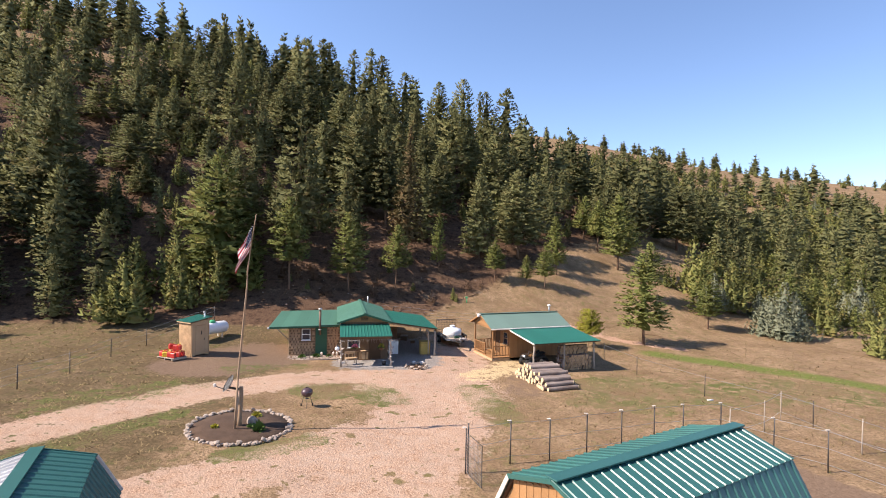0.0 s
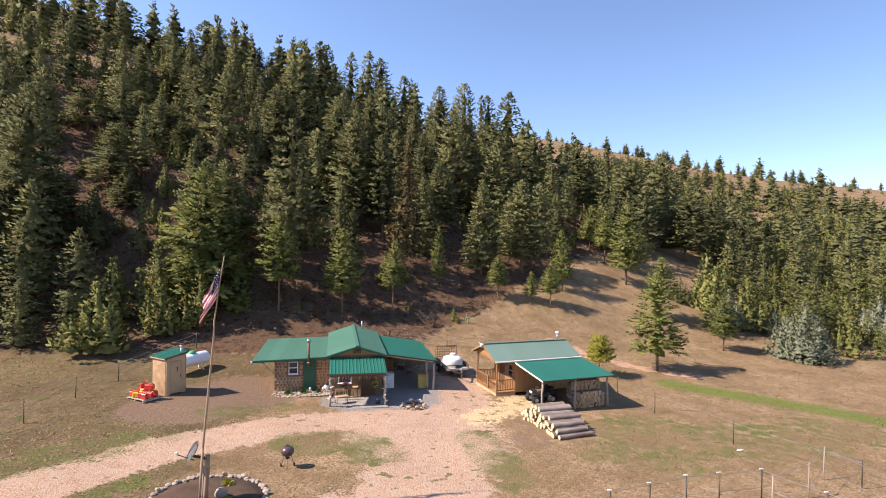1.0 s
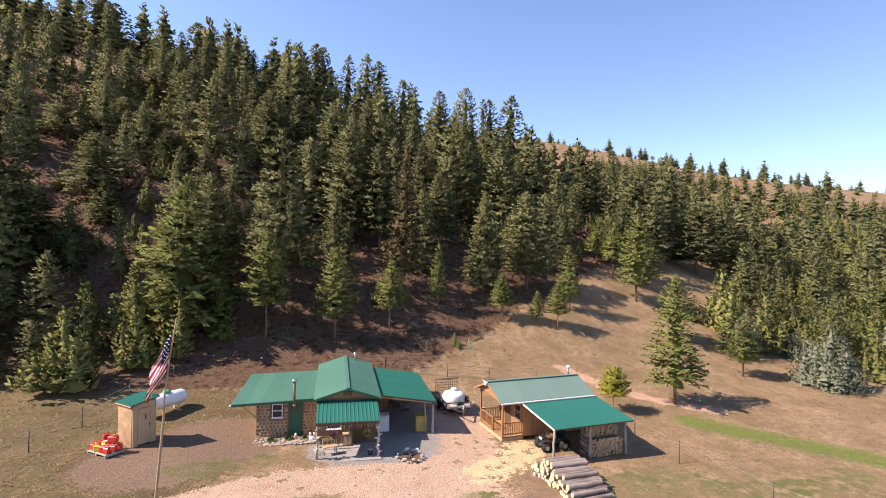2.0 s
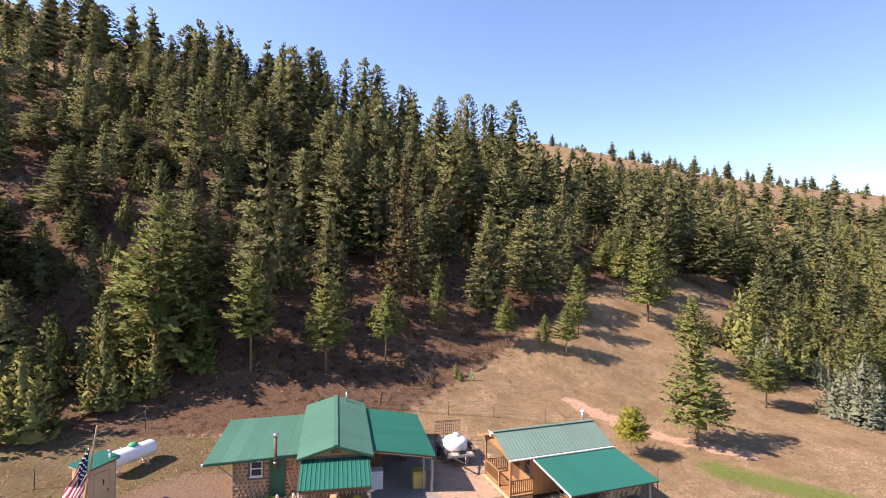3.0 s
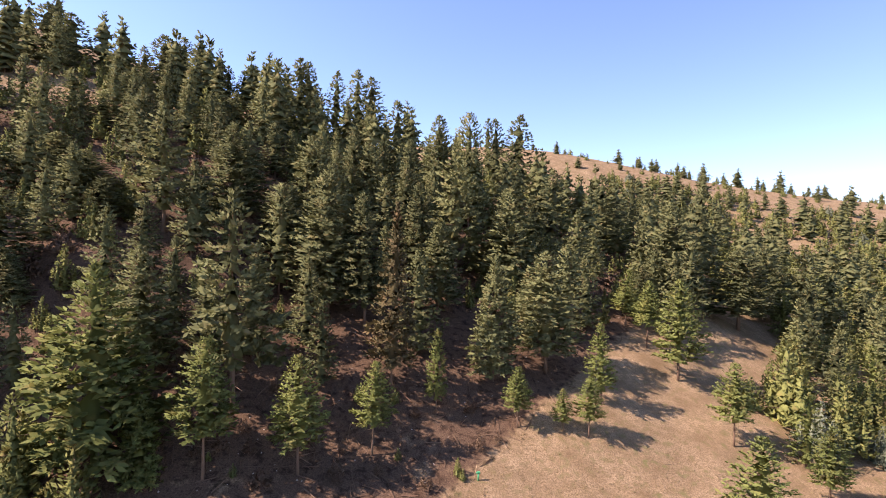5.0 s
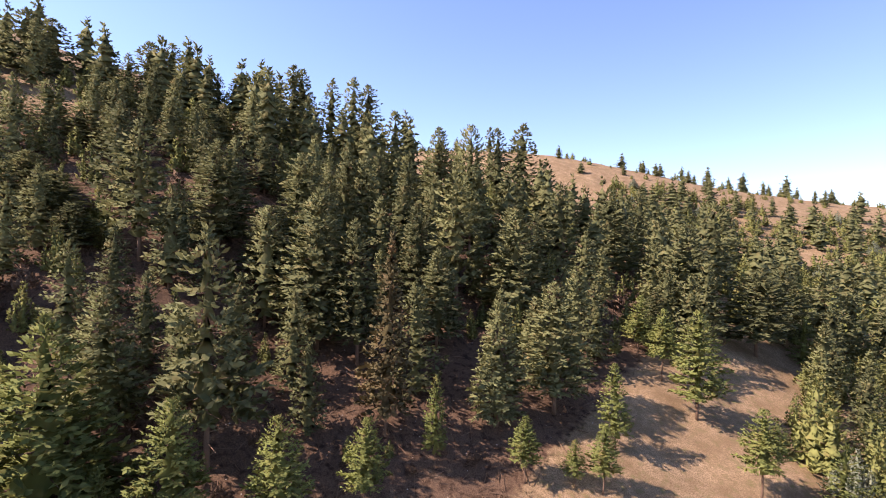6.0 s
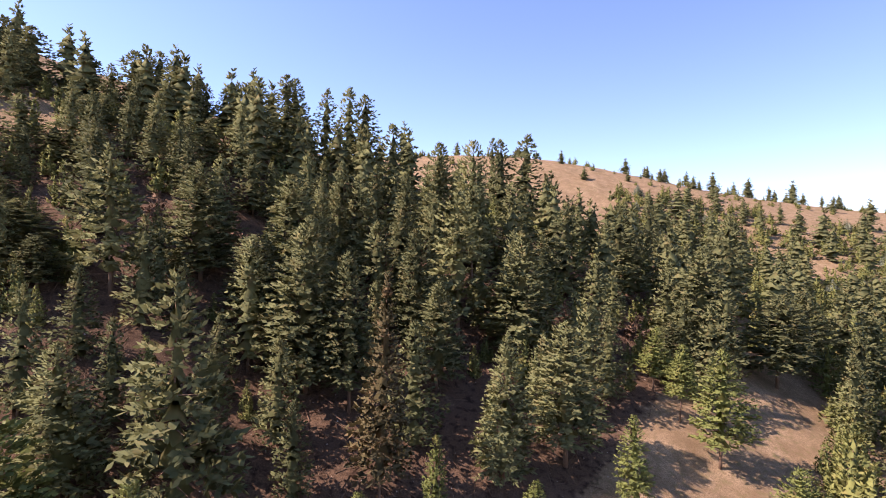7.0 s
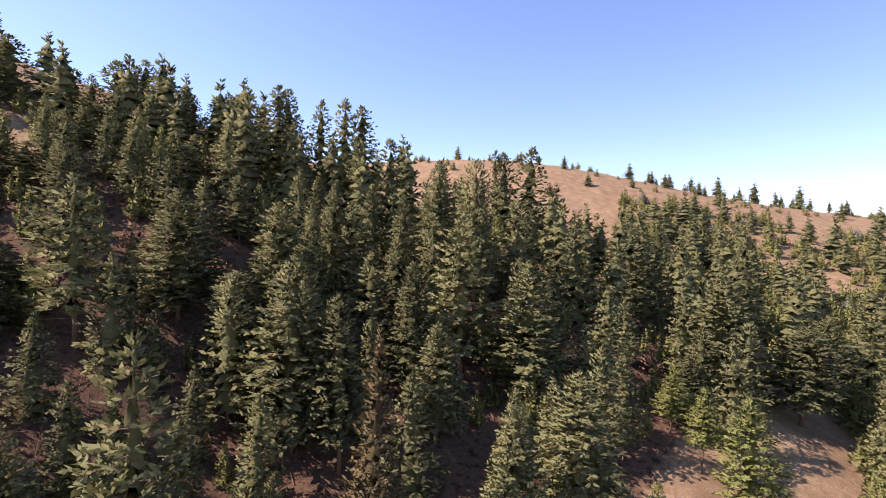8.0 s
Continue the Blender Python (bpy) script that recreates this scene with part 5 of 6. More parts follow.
def log_thing(name, x0, y0, z0, yaw, length, r, label, category, group, seed, cut=CUT_WOOD):
    rnd = random.Random(seed)
    o = root(name, pose(x0, y0, z0, 0, 0, yaw), label, category, group)
    bm = fresh()
    r1 = r * rnd.uniform(0.82, 0.95)
    rod(bm, (-length / 2, 0, 0), (length / 2, rnd.uniform(-0.03, 0.03), 0), r, r1, 10, r * 0.14, 8, False)
    part("bark", bm, LOG_BARK, o, "", True)
    for x, q in ((-length / 2, r), (length / 2, r1)):
        s = 1 if x > 0 else -1
        part("cut_end", rod(fresh(), (x - s * 0.03, 0, 0), (x + s * 0.006, 0, 0), q * 0.97, q * 0.93, 10), cut, o, "pale sawn log end")
    return o


def log_pile():
    """Long logs stacked side by side, the stack stepping down towards the yard."""
    a = radians(20.5)
    ex, ey = Vector((math.cos(a), math.sin(a))), Vector((-math.sin(a), math.cos(a)))
    rnd = random.Random(3)
    n = 0
    for layer, (count, first) in enumerate(((17, 0), (15, 1.0), (12, 2.4), (8, 4.6), (4, 8.0))):
        for k in range(count):
            r = rnd.uniform(0.122, 0.158)
            along_y = 0.13 + 0.262 * (first + k) + rnd.uniform(-0.02, 0.02)
            length = rnd.uniform(2.0, 2.5) - 0.06 * layer
            p = Vector((6.55, 31.95)) + ex * (1.1 + rnd.uniform(-0.12, 0.14)) + ey * along_y
            log_thing("log", p.x, p.y, gz(p.x, p.y) + 0.13 + 0.222 * layer, 20.5 + rnd.uniform(-2.5, 2.5), length, r, "long bark-covered log in the stack before the lean-to", "log", "logs of the stack", n)
            n += 1


log_pile()
log_thing("log", 6.6, 22.0, gz(6.6, 22.0) + 0.13, 25, 1.9, 0.15, "single bark-covered log lying by the garden fence", "log", "", 77)


def firewood():
    """Split firewood, row upon row between the lean-to's posts."""
    x, y = at_shop(5.15, -2.9)
    f = root("firewood_stack", pose(x, y, gz(x, y), 0, 0, 20.5), "stacked split firewood under the lean-to roof", "firewood")
    rnd = random.Random(12)
    forms = []
    for k in range(5):
        bm = fresh()
        rod(bm, (0, -0.22, 0), (0, 0.22, 0), 0.096, 0.09, 6 + k % 3, 0, 1)
        for v in bm.verts:
            v.co.x *= rnd.uniform(0.85, 1.2)
            v.co.z *= rnd.uniform(0.8, 1.1)
        me = bpy.data.meshes.new("firewood")
        bm.to_mesh(me)
        bm.free()
        me.materials.append(FIREWOOD_END)
        me.materials.append(LOG_BARK)
        for p in me.polygons:
            p.material_index = 0 if abs(p.normal.y) > 0.8 else 1
        forms.append(me)
    for depth, (rows, cols) in enumerate(((7, 14), (11, 14))):
        for r in range(rows):
            for c in range(cols):
                if rnd.random() < 0.05:
                    continue
                px = -1.1 + 0.168 * c + (0.084 if r % 2 else 0) + rnd.uniform(-0.02, 0.02)
                piece("firewood", rnd.choice(forms), f, pose(px, -0.35 + 0.52 * depth + rnd.uniform(-0.05, 0.05), 0.09 + 0.15 * r, 0, rnd.uniform(0, 360), rnd.uniform(-6, 6)))
    x, y = at_shop(5.4, -2.2)
    b = simple("cooler_box", x, y, 30, "blue and white cooler on top of the firewood", "cooler", gz(x, y) + 1.76)
    slab(b, "body", (0, 0, 0.13), (0.45, 0.3, 0.24), BLUE, "", 0.02)
    slab(b, "lid", (0, 0, 0.28), (0.47, 0.32, 0.06), WHITE, "", 0.02)


firewood()


def quad_bike():
    x, y = at_shop(2.5, -1.7)
    q = simple("quad_bike", x, y, 200, "dark muddy quad bike parked under the lean-to", "quad bike")
    slab(q, "chassis", (0, 0, 0.5), (1.2, 0.35, 0.25), STEEL, "", 0.05)
    slab(q, "fuel_tank", (0.12, 0, 0.75), (0.5, 0.32, 0.22), SIDING, "orange-brown tank cover", 0.07)
    slab(q, "seat", (-0.35, 0, 0.80), (0.65, 0.34, 0.14), RUBBER, "black seat", 0.05)
    for sx in (-0.62, 0.62):
        for sy in (-0.42, 0.42):
            t = part("wheel", rod(fresh(), (sx, sy - 0.13, 0.29), (sx, sy + 0.13, 0.29), 0.29, 0.29, 16), RUBBER, q, "knobbly tyre", True)
            part("rim", rod(fresh(), (sx, sy - 0.135, 0.29), (sx, sy + 0.135, 0.29), 0.14, 0.14, 12), GALV, t)
        f = slab(q, "mudguard", (sx, 0, 0.66), (0.55, 1.0, 0.05), STEEL, "", 0.02)
        for k in range(5):
            bar(q, "rack_bar", (sx - 0.2 + 0.1 * k, -0.35, 0.86), (sx - 0.2 + 0.1 * k, 0.35, 0.86), 0.02, 0.02, STEEL, "", 0)
    pole(q, "handlebar", (0.35, -0.38, 1.05), (0.35, 0.38, 1.05), 0.018, 0.018, STEEL, "", 8)
    pole(q, "steering_post", (0.5, 0, 0.7), (0.35, 0, 1.05), 0.03, 0.03, STEEL, "", 8)
    slab(q, "headlight", (0.78, 0, 0.75), (0.1, 0.3, 0.14), WHITE, "", 0.03)


quad_bike()


def generator():
    x, y = at_shop(3.1, -1.4)
    g = simple("garden_tractor", x, y, 195, "dark machine in the shade of the lean-to", "machine")
    slab(g, "body", (0, 0, 0.55), (0.9, 0.6, 0.5), STEEL, "", 0.06)
    slab(g, "seat", (-0.3, 0, 0.9), (0.4, 0.4, 0.1), RUBBER, "", 0.03)
    for sx, r in ((-0.35, 0.3), (0.45, 0.2)):
        for sy in (-0.38, 0.38):
            part("wheel", rod(fresh(), (sx, sy - 0.1, r), (sx, sy + 0.1, r), r, r, 14), RUBBER, g, "", True)
    pole(g, "steering_wheel", (0.05, 0, 0.98), (0.08, 0, 1.02), 0.17, 0.17, RUBBER, "", 12)


generator()


# ---- outhouse, fuel cans, gas tank ----
def outhouse():
    o = root("outhouse", pose(-17.05, 36.35, gz(-16.9, 36.2) - 0.03, 0, 0, -30), "flake-board outhouse with a crescent moon on its door", "outhouse")
    s = 0.66
    for c, d in (((0, -s, 1.2), (2 * s, 0.05, 2.36)), ((0, s, 1.28), (2 * s, 0.05, 2.52)), ((-s, 0, 1.2), (0.05, 2 * s - 0.06, 2.36))):
        part("side_wall", box(fresh(), c, d, None, 0.004), OSB, o)
    part("front_wall", box(box(box(fresh(), (s, -0.51, 1.2), (0.05, 0.3, 2.36)), (s, 0.51, 1.2), (0.05, 0.3, 2.36)), (s, 0, 2.23), (0.05, 0.72, 0.30)), PALE_WOOD, o)
    d = slab(o, "door", (s + 0.015, 0, 1.07), (0.04, 0.70, 1.98), PALE_WOOD, "plain board door with a black crescent sheet", 0.006)
    # the opening's darkness is a black sheet laid on the uncut door
    bm = fresh()
    outer = [(0.12 * math.cos(q), 0.16 * math.sin(q)) for q in (math.pi * (0.5 + k / 12) for k in range(13))]
    inner = [(0.05 * math.cos(q), 0.16 * math.sin(q)) for q in (math.pi * (1.5 - k / 12) for k in range(13))]
    ring = [bm.verts.new((s + 0.039, -p[0], 1.55 + p[1])) for p in outer + inner[1:-1]]
    bm.faces.new(ring)
    part("crescent", bm, RUBBER, d, "black crescent sheet for the dark of the moon opening")
    slab(d, "latch", (s + 0.05, 0.28, 1.1), (0.03, 0.05, 0.16), STEEL)
    for y in (-s, s):
        bar(o, "corner_trim", (s + 0.03, y * 0.97, 0.02), (s + 0.03, y * 0.97, 2.36), 0.03, 0.08, PALE_WOOD)
    roof(o, (-s - 0.14, -s - 0.16, 2.36), (2 * s + 0.28, 0, 0), (0, 2 * s + 0.34, 0.24), 2, GREEN_ROOF)
    slab(o, "fascia", (0, -s - 0.12, 2.30), (2 * s + 0.2, 0.03, 0.12), PALE_WOOD)
    pipe = pole(o, "vent_pipe", (0.42, 0.5, 2.4), (0.42, 0.5, 2.85), 0.05, 0.05, WHITE, "", 10)
    pole(pipe, "rain_cap", (0.42, 0.5, 2.83), (0.42, 0.5, 2.93), 0.1, 0.09, GALV, "", 10)


outhouse()


def fuel_cans():
    x, y = -17.75, 34.75
    z = gz(x, y)
    p = root("wooden_pallet", pose(x, y, z, 0, 0, -25), "grey wooden pallet loaded with fuel cans", "pallet")
    for k in range(7):
        slab(p, "board", (0, -0.48 + 0.16 * k, 0.13), (1.5, 0.13, 0.025), GREY_WOOD, "", 0.003)
    for k in (-0.7, 0, 0.7):
        slab(p, "runner", (k, 0, 0.06), (0.09, 1.1, 0.11), GREY_WOOD, "", 0.003)

    def can(name, mat, label):
        c = root(name, pose(0, 0, 0), label, "fuel can", "fuel cans on the pallet")
        slab(c, "body", (0, 0, 0.16), (0.34, 0.2, 0.32), mat, "", 0.04)
        bar(c, "handle", (-0.1, 0, 0.38), (0.1, 0, 0.38), 0.035, 0.03, mat)
        for s in (-0.1, 0.1):
            bar(c, "handle_post", (s, 0, 0.31), (s, 0, 0.38), 0.03, 0.03, mat, "", 0)
        pole(c, "spout", (0.12, 0, 0.32), (0.2, 0, 0.42), 0.025, 0.018, YELLOW if mat is RED else STEEL, "", 8)
        return c

    a = radians(-25)
    spots = [(-0.55, -0.32), (-0.18, -0.36), (0.2, -0.3), (0.56, -0.34), (-0.56, 0.02), (0.2, 0.02), (0.56, 0.0), (-0.5, 0.34), (-0.12, 0.34), (0.28, 0.34), (0.6, 0.3), (-0.2, 0.0)]
    red = can("fuel_can", RED, "red plastic fuel can on the pallet")
    yel = can("fuel_can", YELLOW, "yellow plastic fuel can on the pallet")
    for k, (u, v) in enumerate(spots):
        m = pose(x + u * math.cos(a) - v * math.sin(a), y + u * math.sin(a) + v * math.cos(a), z + 0.145, 0, 0, -25 + 37 * k % 50)
        src = yel if k in (1, 11) else red
        if k == 0:
            red.matrix_basis = m
        elif k == 1:
            yel.matrix_basis = m
        else:
            copy_thing(src, m)
    for k, (u, v) in enumerate([(0.25, 0.1), (-0.3, 0.2), (0.5, 0.2)]):
        m = pose(x + u * math.cos(a) - v * math.sin(a), y + u * math.sin(a) + v * math.cos(a), z + 0.56, 0, 0, 50 * k)
        copy_thing(red, m)


fuel_cans()


def gas_tank():
    t = root("propane_tank", pose(-17.75, 40.6, gz(-17.75, 40.6), 0, 0, 62), "white propane tank on skids with a green dome lid", "gas tank")
    bm = fresh()
    prof = [(-1.5, 0.0), (-1.46, 0.2), (-1.36, 0.36), (-1.2, 0.46), (1.2, 0.46), (1.36, 0.36), (1.46, 0.2), (1.5, 0.0)]
    loops = []
    for x, r in prof:
        loops.append([bm.verts.new((x, max(r, 0.01) * math.cos(q), 0.85 + max(r, 0.01) * math.sin(q))) for q in (2 * math.pi * k / 24 for k in range(24))])
    for lo, hi in zip(loops, loops[1:]):
        for k in range(24):
            bm.faces.new((lo[k], lo[(k + 1) % 24], hi[(k + 1) % 24], hi[k]))
    part("tank", bm, WHITE, t, "", True)
    part("dome_lid", ball(fresh(), (0.1, 0, 1.3), 0.24, (1.2, 1, 0.8)), LIME, t, "green dome lid", True)
    pole(t, "valve", (-0.6, 0, 1.28), (-0.6, 0, 1.42), 0.05, 0.04, GALV, "", 8)
    for x in (-0.85, 0.85):
        for y in (-0.25, 0.25):
            bar(t, "leg", (x, y, 0), (x, y, 0.5), 0.12, 0.05, TRIM)
        slab(t, "skid", (x, 0, 0.04), (0.25, 0.8, 0.08), PALE_WOOD)


gas_tank()


# ---- flag pole bed, dish, grill, fire ring ----
def round_bed():
    x, y = -8.85, 23.35
    z = gz(x, y)
    b = root("round_flower_bed", pose(x, y, z, 0, 2.86, 0), "round soil bed ringed with pale stones", "flower bed")
    bm = fresh()
    rings = []
    for r, h in ((2.15, -0.08), (2.1, 0.05), (1.4, 0.10), (0.7, 0.13)):
        rings.append([bm.verts.new((r * math.cos(q), r * math.sin(q), h + random.uniform(-0.015, 0.015))) for q in (2 * math.pi * k / 40 for k in range(40))])
    for lo, hi in zip(rings, rings[1:]):
        for k in range(40):
            bm.faces.new((lo[k], lo[(k + 1) % 40], hi[(k + 1) % 40], hi[k]))
    bm.faces.new(rings[-1])
    part("soil", bm, MULCH, b, "dark bare soil", True)
    forms = [stone_mesh("stone", 1.0, 0.75) for _ in range(6)]
    rnd = random.Random(4)
    for k in range(104):
        q = 2 * math.pi * (k + rnd.uniform(-0.3, 0.3)) / 104
        r = 2.14 + rnd.uniform(-0.07, 0.1)
        s = rnd.uniform(0.07, 0.13)
        piece("stone", rnd.choice(forms), b, pose(r * math.cos(q), r * math.sin(q), 0.03 + s * 0.3 + (0.09 if k % 7 == 0 else 0), rnd.uniform(-20, 20), rnd.uniform(-20, 20), rnd.uniform(0, 360)) @ Matrix.Diagonal((s * 1.15, s, s, 1)))
    leaves(b, "plant", (0.25, 1.35, 0.1), 0.2, 200, 0.11, YELLOW_LEAF, 0.8, "yellow flowering clump")
    leaves(b, "plant", (-0.95, -0.45, 0.1), 0.15, 160, 0.1, YELLOW_LEAF, 0.7, "yellow flowering clump")
    leaves(b, "plant", (0.95, -0.45, 0.1), 0.16, 160, 0.22, LEAF, 1.2, "green grassy clump")
    leaves(b, "plant", (0.5, -0.2, 0.1), 0.1, 60, 0.12, LEAF, 0.9)
    q = simple("half_barrel_stone", x + 0.42, y + 0.28, 10, "pale rounded boulder in the flower bed", "boulder", z + 0.1)
    part("boulder", ball(fresh(), (0, 0, 0.1), 0.24, (1, 0.7, 1.0), 0.06), STONE, q, "", True)
    # flag pole: a thin peeled trunk that leans a little
    f = root("flag_pole", pose(x - 0.05, y - 0.55, z + 0.1), "tall leaning peeled-log flag pole in the flower bed", "flag pole")
    bm = fresh()
    way = [Vector((0.0, 0, -0.3)), Vector((0.12, 0, 2.2)), Vector((0.3, 0.02, 4.4)), Vector((0.46, 0.02, 6.3)), Vector((0.47, 0.02, 6.9)), Vector((0.62, 0.02, 8.1)), Vector((0.82, 0.0, 9.35))]
    for k, (p, q2) in enumerate(zip(way, way[1:])):
        rod(bm, p, q2, 0.055 - 0.006 * k, 0.049 - 0.006 * k, 8, 0, 1, k in (0, 5))
    part("shaft", bm, TAN_POLE, f, "", True)
    fl = root("flag", pose(x - 0.05, y - 0.55, z + 0.1), "hanging flag with red and white stripes and navy corner", "flag")
    drop = Vector((-0.42, -0.08, -1.05))
    out = Vector((0.55, 0.30, -0.35))
    top = Vector((0.72, -0.06, 8.9))

    def cloth(u, v):
        """u along the fly, v down the hoist; the cloth hangs in soft folds."""
        fold = 0.10 * math.sin(9 * v + 3 * u) * u
        return top + Vector((-0.16, -0.02, -1.2)) * v + Vector((-0.52, -0.10, -0.95)) * u + Vector((fold, -0.12 * math.sin(7 * v + 4 * u) * (0.3 + u), 0.04 * math.sin(12 * v)))

    def strip(name, mat, u0, u1, v0, v1, label, parent):
        bm = fresh()
        nu, nv = 10, 2
        grid = [[bm.verts.new(cloth(u0 + (u1 - u0) * i / nu, v0 + (v1 - v0) * j / nv)) for i in range(nu + 1)] for j in range(nv + 1)]
        for j in range(nv):
            for i in range(nu):
                bm.faces.new((grid[j][i], grid[j][i + 1], grid[j + 1][i + 1], grid[j + 1][i]))
        bmesh.ops.solidify(bm, geom=list(bm.faces), thickness=0.008)
        return part(name, bm, mat, parent, label, True)

    for k in range(13):
        u0 = 0.42 if k < 7 else 0.0
        strip("stripe", CLOTH_RED if k % 2 == 0 else CLOTH_WHITE, u0, 1.0, k / 13, (k + 1) / 13, "", fl)
    canton = strip("canton", CLOTH_NAVY, 0.0, 0.42, 0.0, 7 / 13, "navy corner with white stars", fl)
    for i in range(4):
        for j in range(5):
            p = cloth(0.05 + 0.1 * i, (0.6 + j * 1.3) / 13)
            part("star", ball(fresh(), p + Vector((0, -0.012, 0)), 0.022, (1, 0.5, 1), 0, 6, 4), CLOTH_WHITE, canton)
    # satellite dish on its post
    d = root("satellite_dish", pose(x, y - 0.1, z + 0.1), "grey satellite dish on a rough wooden post", "satellite dish")
    pole(d, "post", (0, 0, -0.1), (0.06, 0, 1.75), 0.1, 0.085, TAN_POLE, "rough wooden post", 9, 0.02, 4)
    pole(d, "second_post", (-0.16, 0.08, -0.1), (-0.14, 0.08, 1.3), 0.06, 0.05, GREY_WOOD, "", 8, 0.02, 3)
    bar(d, "bracket", (0, 0, 1.62), (-0.5, -0.02, 1.72), 0.07, 0.09, STEEL)
    bm = fresh()
    prev = None
    for k in range(6):
        r = 0.37 * k / 5
        dep = 0.13 * (k / 5) ** 2
        loop = [bm.verts.new((-dep, r * math.cos(q), r * 1.1 * math.sin(q))) for q in (2 * math.pi * j / 20 for j in range(20))] if k else [bm.verts.new((0, 0, 0))]
        if prev:
            for j in range(20):
                if len(prev) == 1:
                    bm.faces.new((prev[0], loop[j], loop[(j + 1) % 20]))
                else:
                    bm.faces.new((prev[j], loop[j], loop[(j + 1) % 20], prev[(j + 1) % 20]))
        prev = loop
    bmesh.ops.solidify(bm, geom=list(bm.faces), thickness=0.015)
    bmesh.ops.transform(bm, matrix=pose(-0.40, -0.03, 1.85, 0, 32, 32), verts=bm.verts)
    part("reflector", bm, DISH, d, "", True)
    bar(d, "feed_arm", (-0.42, -0.03, 1.55), (-1.05, -0.1, 1.78), 0.03, 0.03, STEEL)
    slab(d, "feed_horn", (-1.08, -0.1, 1.82), (0.12, 0.1, 0.14), TRIM, "pale feed horn", 0.02)


round_bed()


def kettle_grill():
    x, y = -6.8, 26.85
    g = root("kettle_grill", pose(x, y, gz(x, y), 0, 0, 20), "round dark kettle grill on three thin legs", "grill")
    part("bowl", ball(fresh(), (0, 0, 0.72), 0.29, (1, 1, 0.75), 0, 20, 12), GRILL, g, "", True)
    lid = part("lid", ball(fresh(), (0, 0, 0.76), 0.295, (1, 1, 0.72), 0, 20, 12), GRILL, g, "", True)
    bar(lid, "handle", (-0.08, 0, 1.0), (0.08, 0, 1.0), 0.03, 0.03, STEEL)
    for k in range(3):
        q = 2.1 * k + 0.4
        leg = pole(g, "leg", (0.17 * math.cos(q), 0.17 * math.sin(q), 0.55), (0.33 * math.cos(q), 0.33 * math.sin(q), 0.0), 0.013, 0.013, STEEL, "", 6)
        if k < 2:
            part("wheel", rod(fresh(), (0.33 * math.cos(q) - 0.03, 0.33 * math.sin(q), 0.07), (0.33 * math.cos(q) + 0.03, 0.33 * math.sin(q), 0.07), 0.07, 0.07, 10), RUBBER, leg)
    pole(g, "ash_pan", (0, 0, 0.42), (0, 0, 0.44), 0.1, 0.1, STEEL, "", 14)


kettle_grill()


def fire_ring():
    x, y = -1.7, 36.5
    f = root("fire_ring", pose(x, y, gz(x, y)), "ring of rough stones round a fire pit", "fire pit")
    forms = [stone_mesh("stone", 1.0, 0.7) for _ in range(4)]
    rnd = random.Random(9)
    for k in range(26):
        q = 2 * math.pi * k / 26
        s = rnd.uniform(0.07, 0.12)
        piece("stone", forms[k % 4], f, pose(0.72 * math.cos(q), 0.68 * math.sin(q), s * 0.4 + (0.12 if k % 3 == 0 else 0), 0, 0, rnd.uniform(0, 360)) @ Matrix.Diagonal((s * 1.2, s, s, 1)))
    part("ash", rod(fresh(), (0, 0, -0.05), (0, 0, 0.04), 0.64, 0.6, 20), MULCH, f, "dark ash")
    for k in range(4):
        pole(f, "charred_stick", (-0.3 + 0.15 * k, -0.25, 0.06), (0.25 - 0.1 * k, 0.3, 0.12), 0.04, 0.03, DARK_WOOD, "", 6)
    for k, q in enumerate((1.2, 1.8)):
        w = simple("pale_boulder", x + 0.95 * math.cos(q), y + 0.9 * math.sin(q), 50 * k, "white boulder beside the fire pit", "boulder", None, "boulders by the fire")
        part("boulder", ball(fresh(), (0, 0, 0.1), 0.14, (1.3, 0.8, 0.8), 0.08), TRIM, w, "", True)


fire_ring()


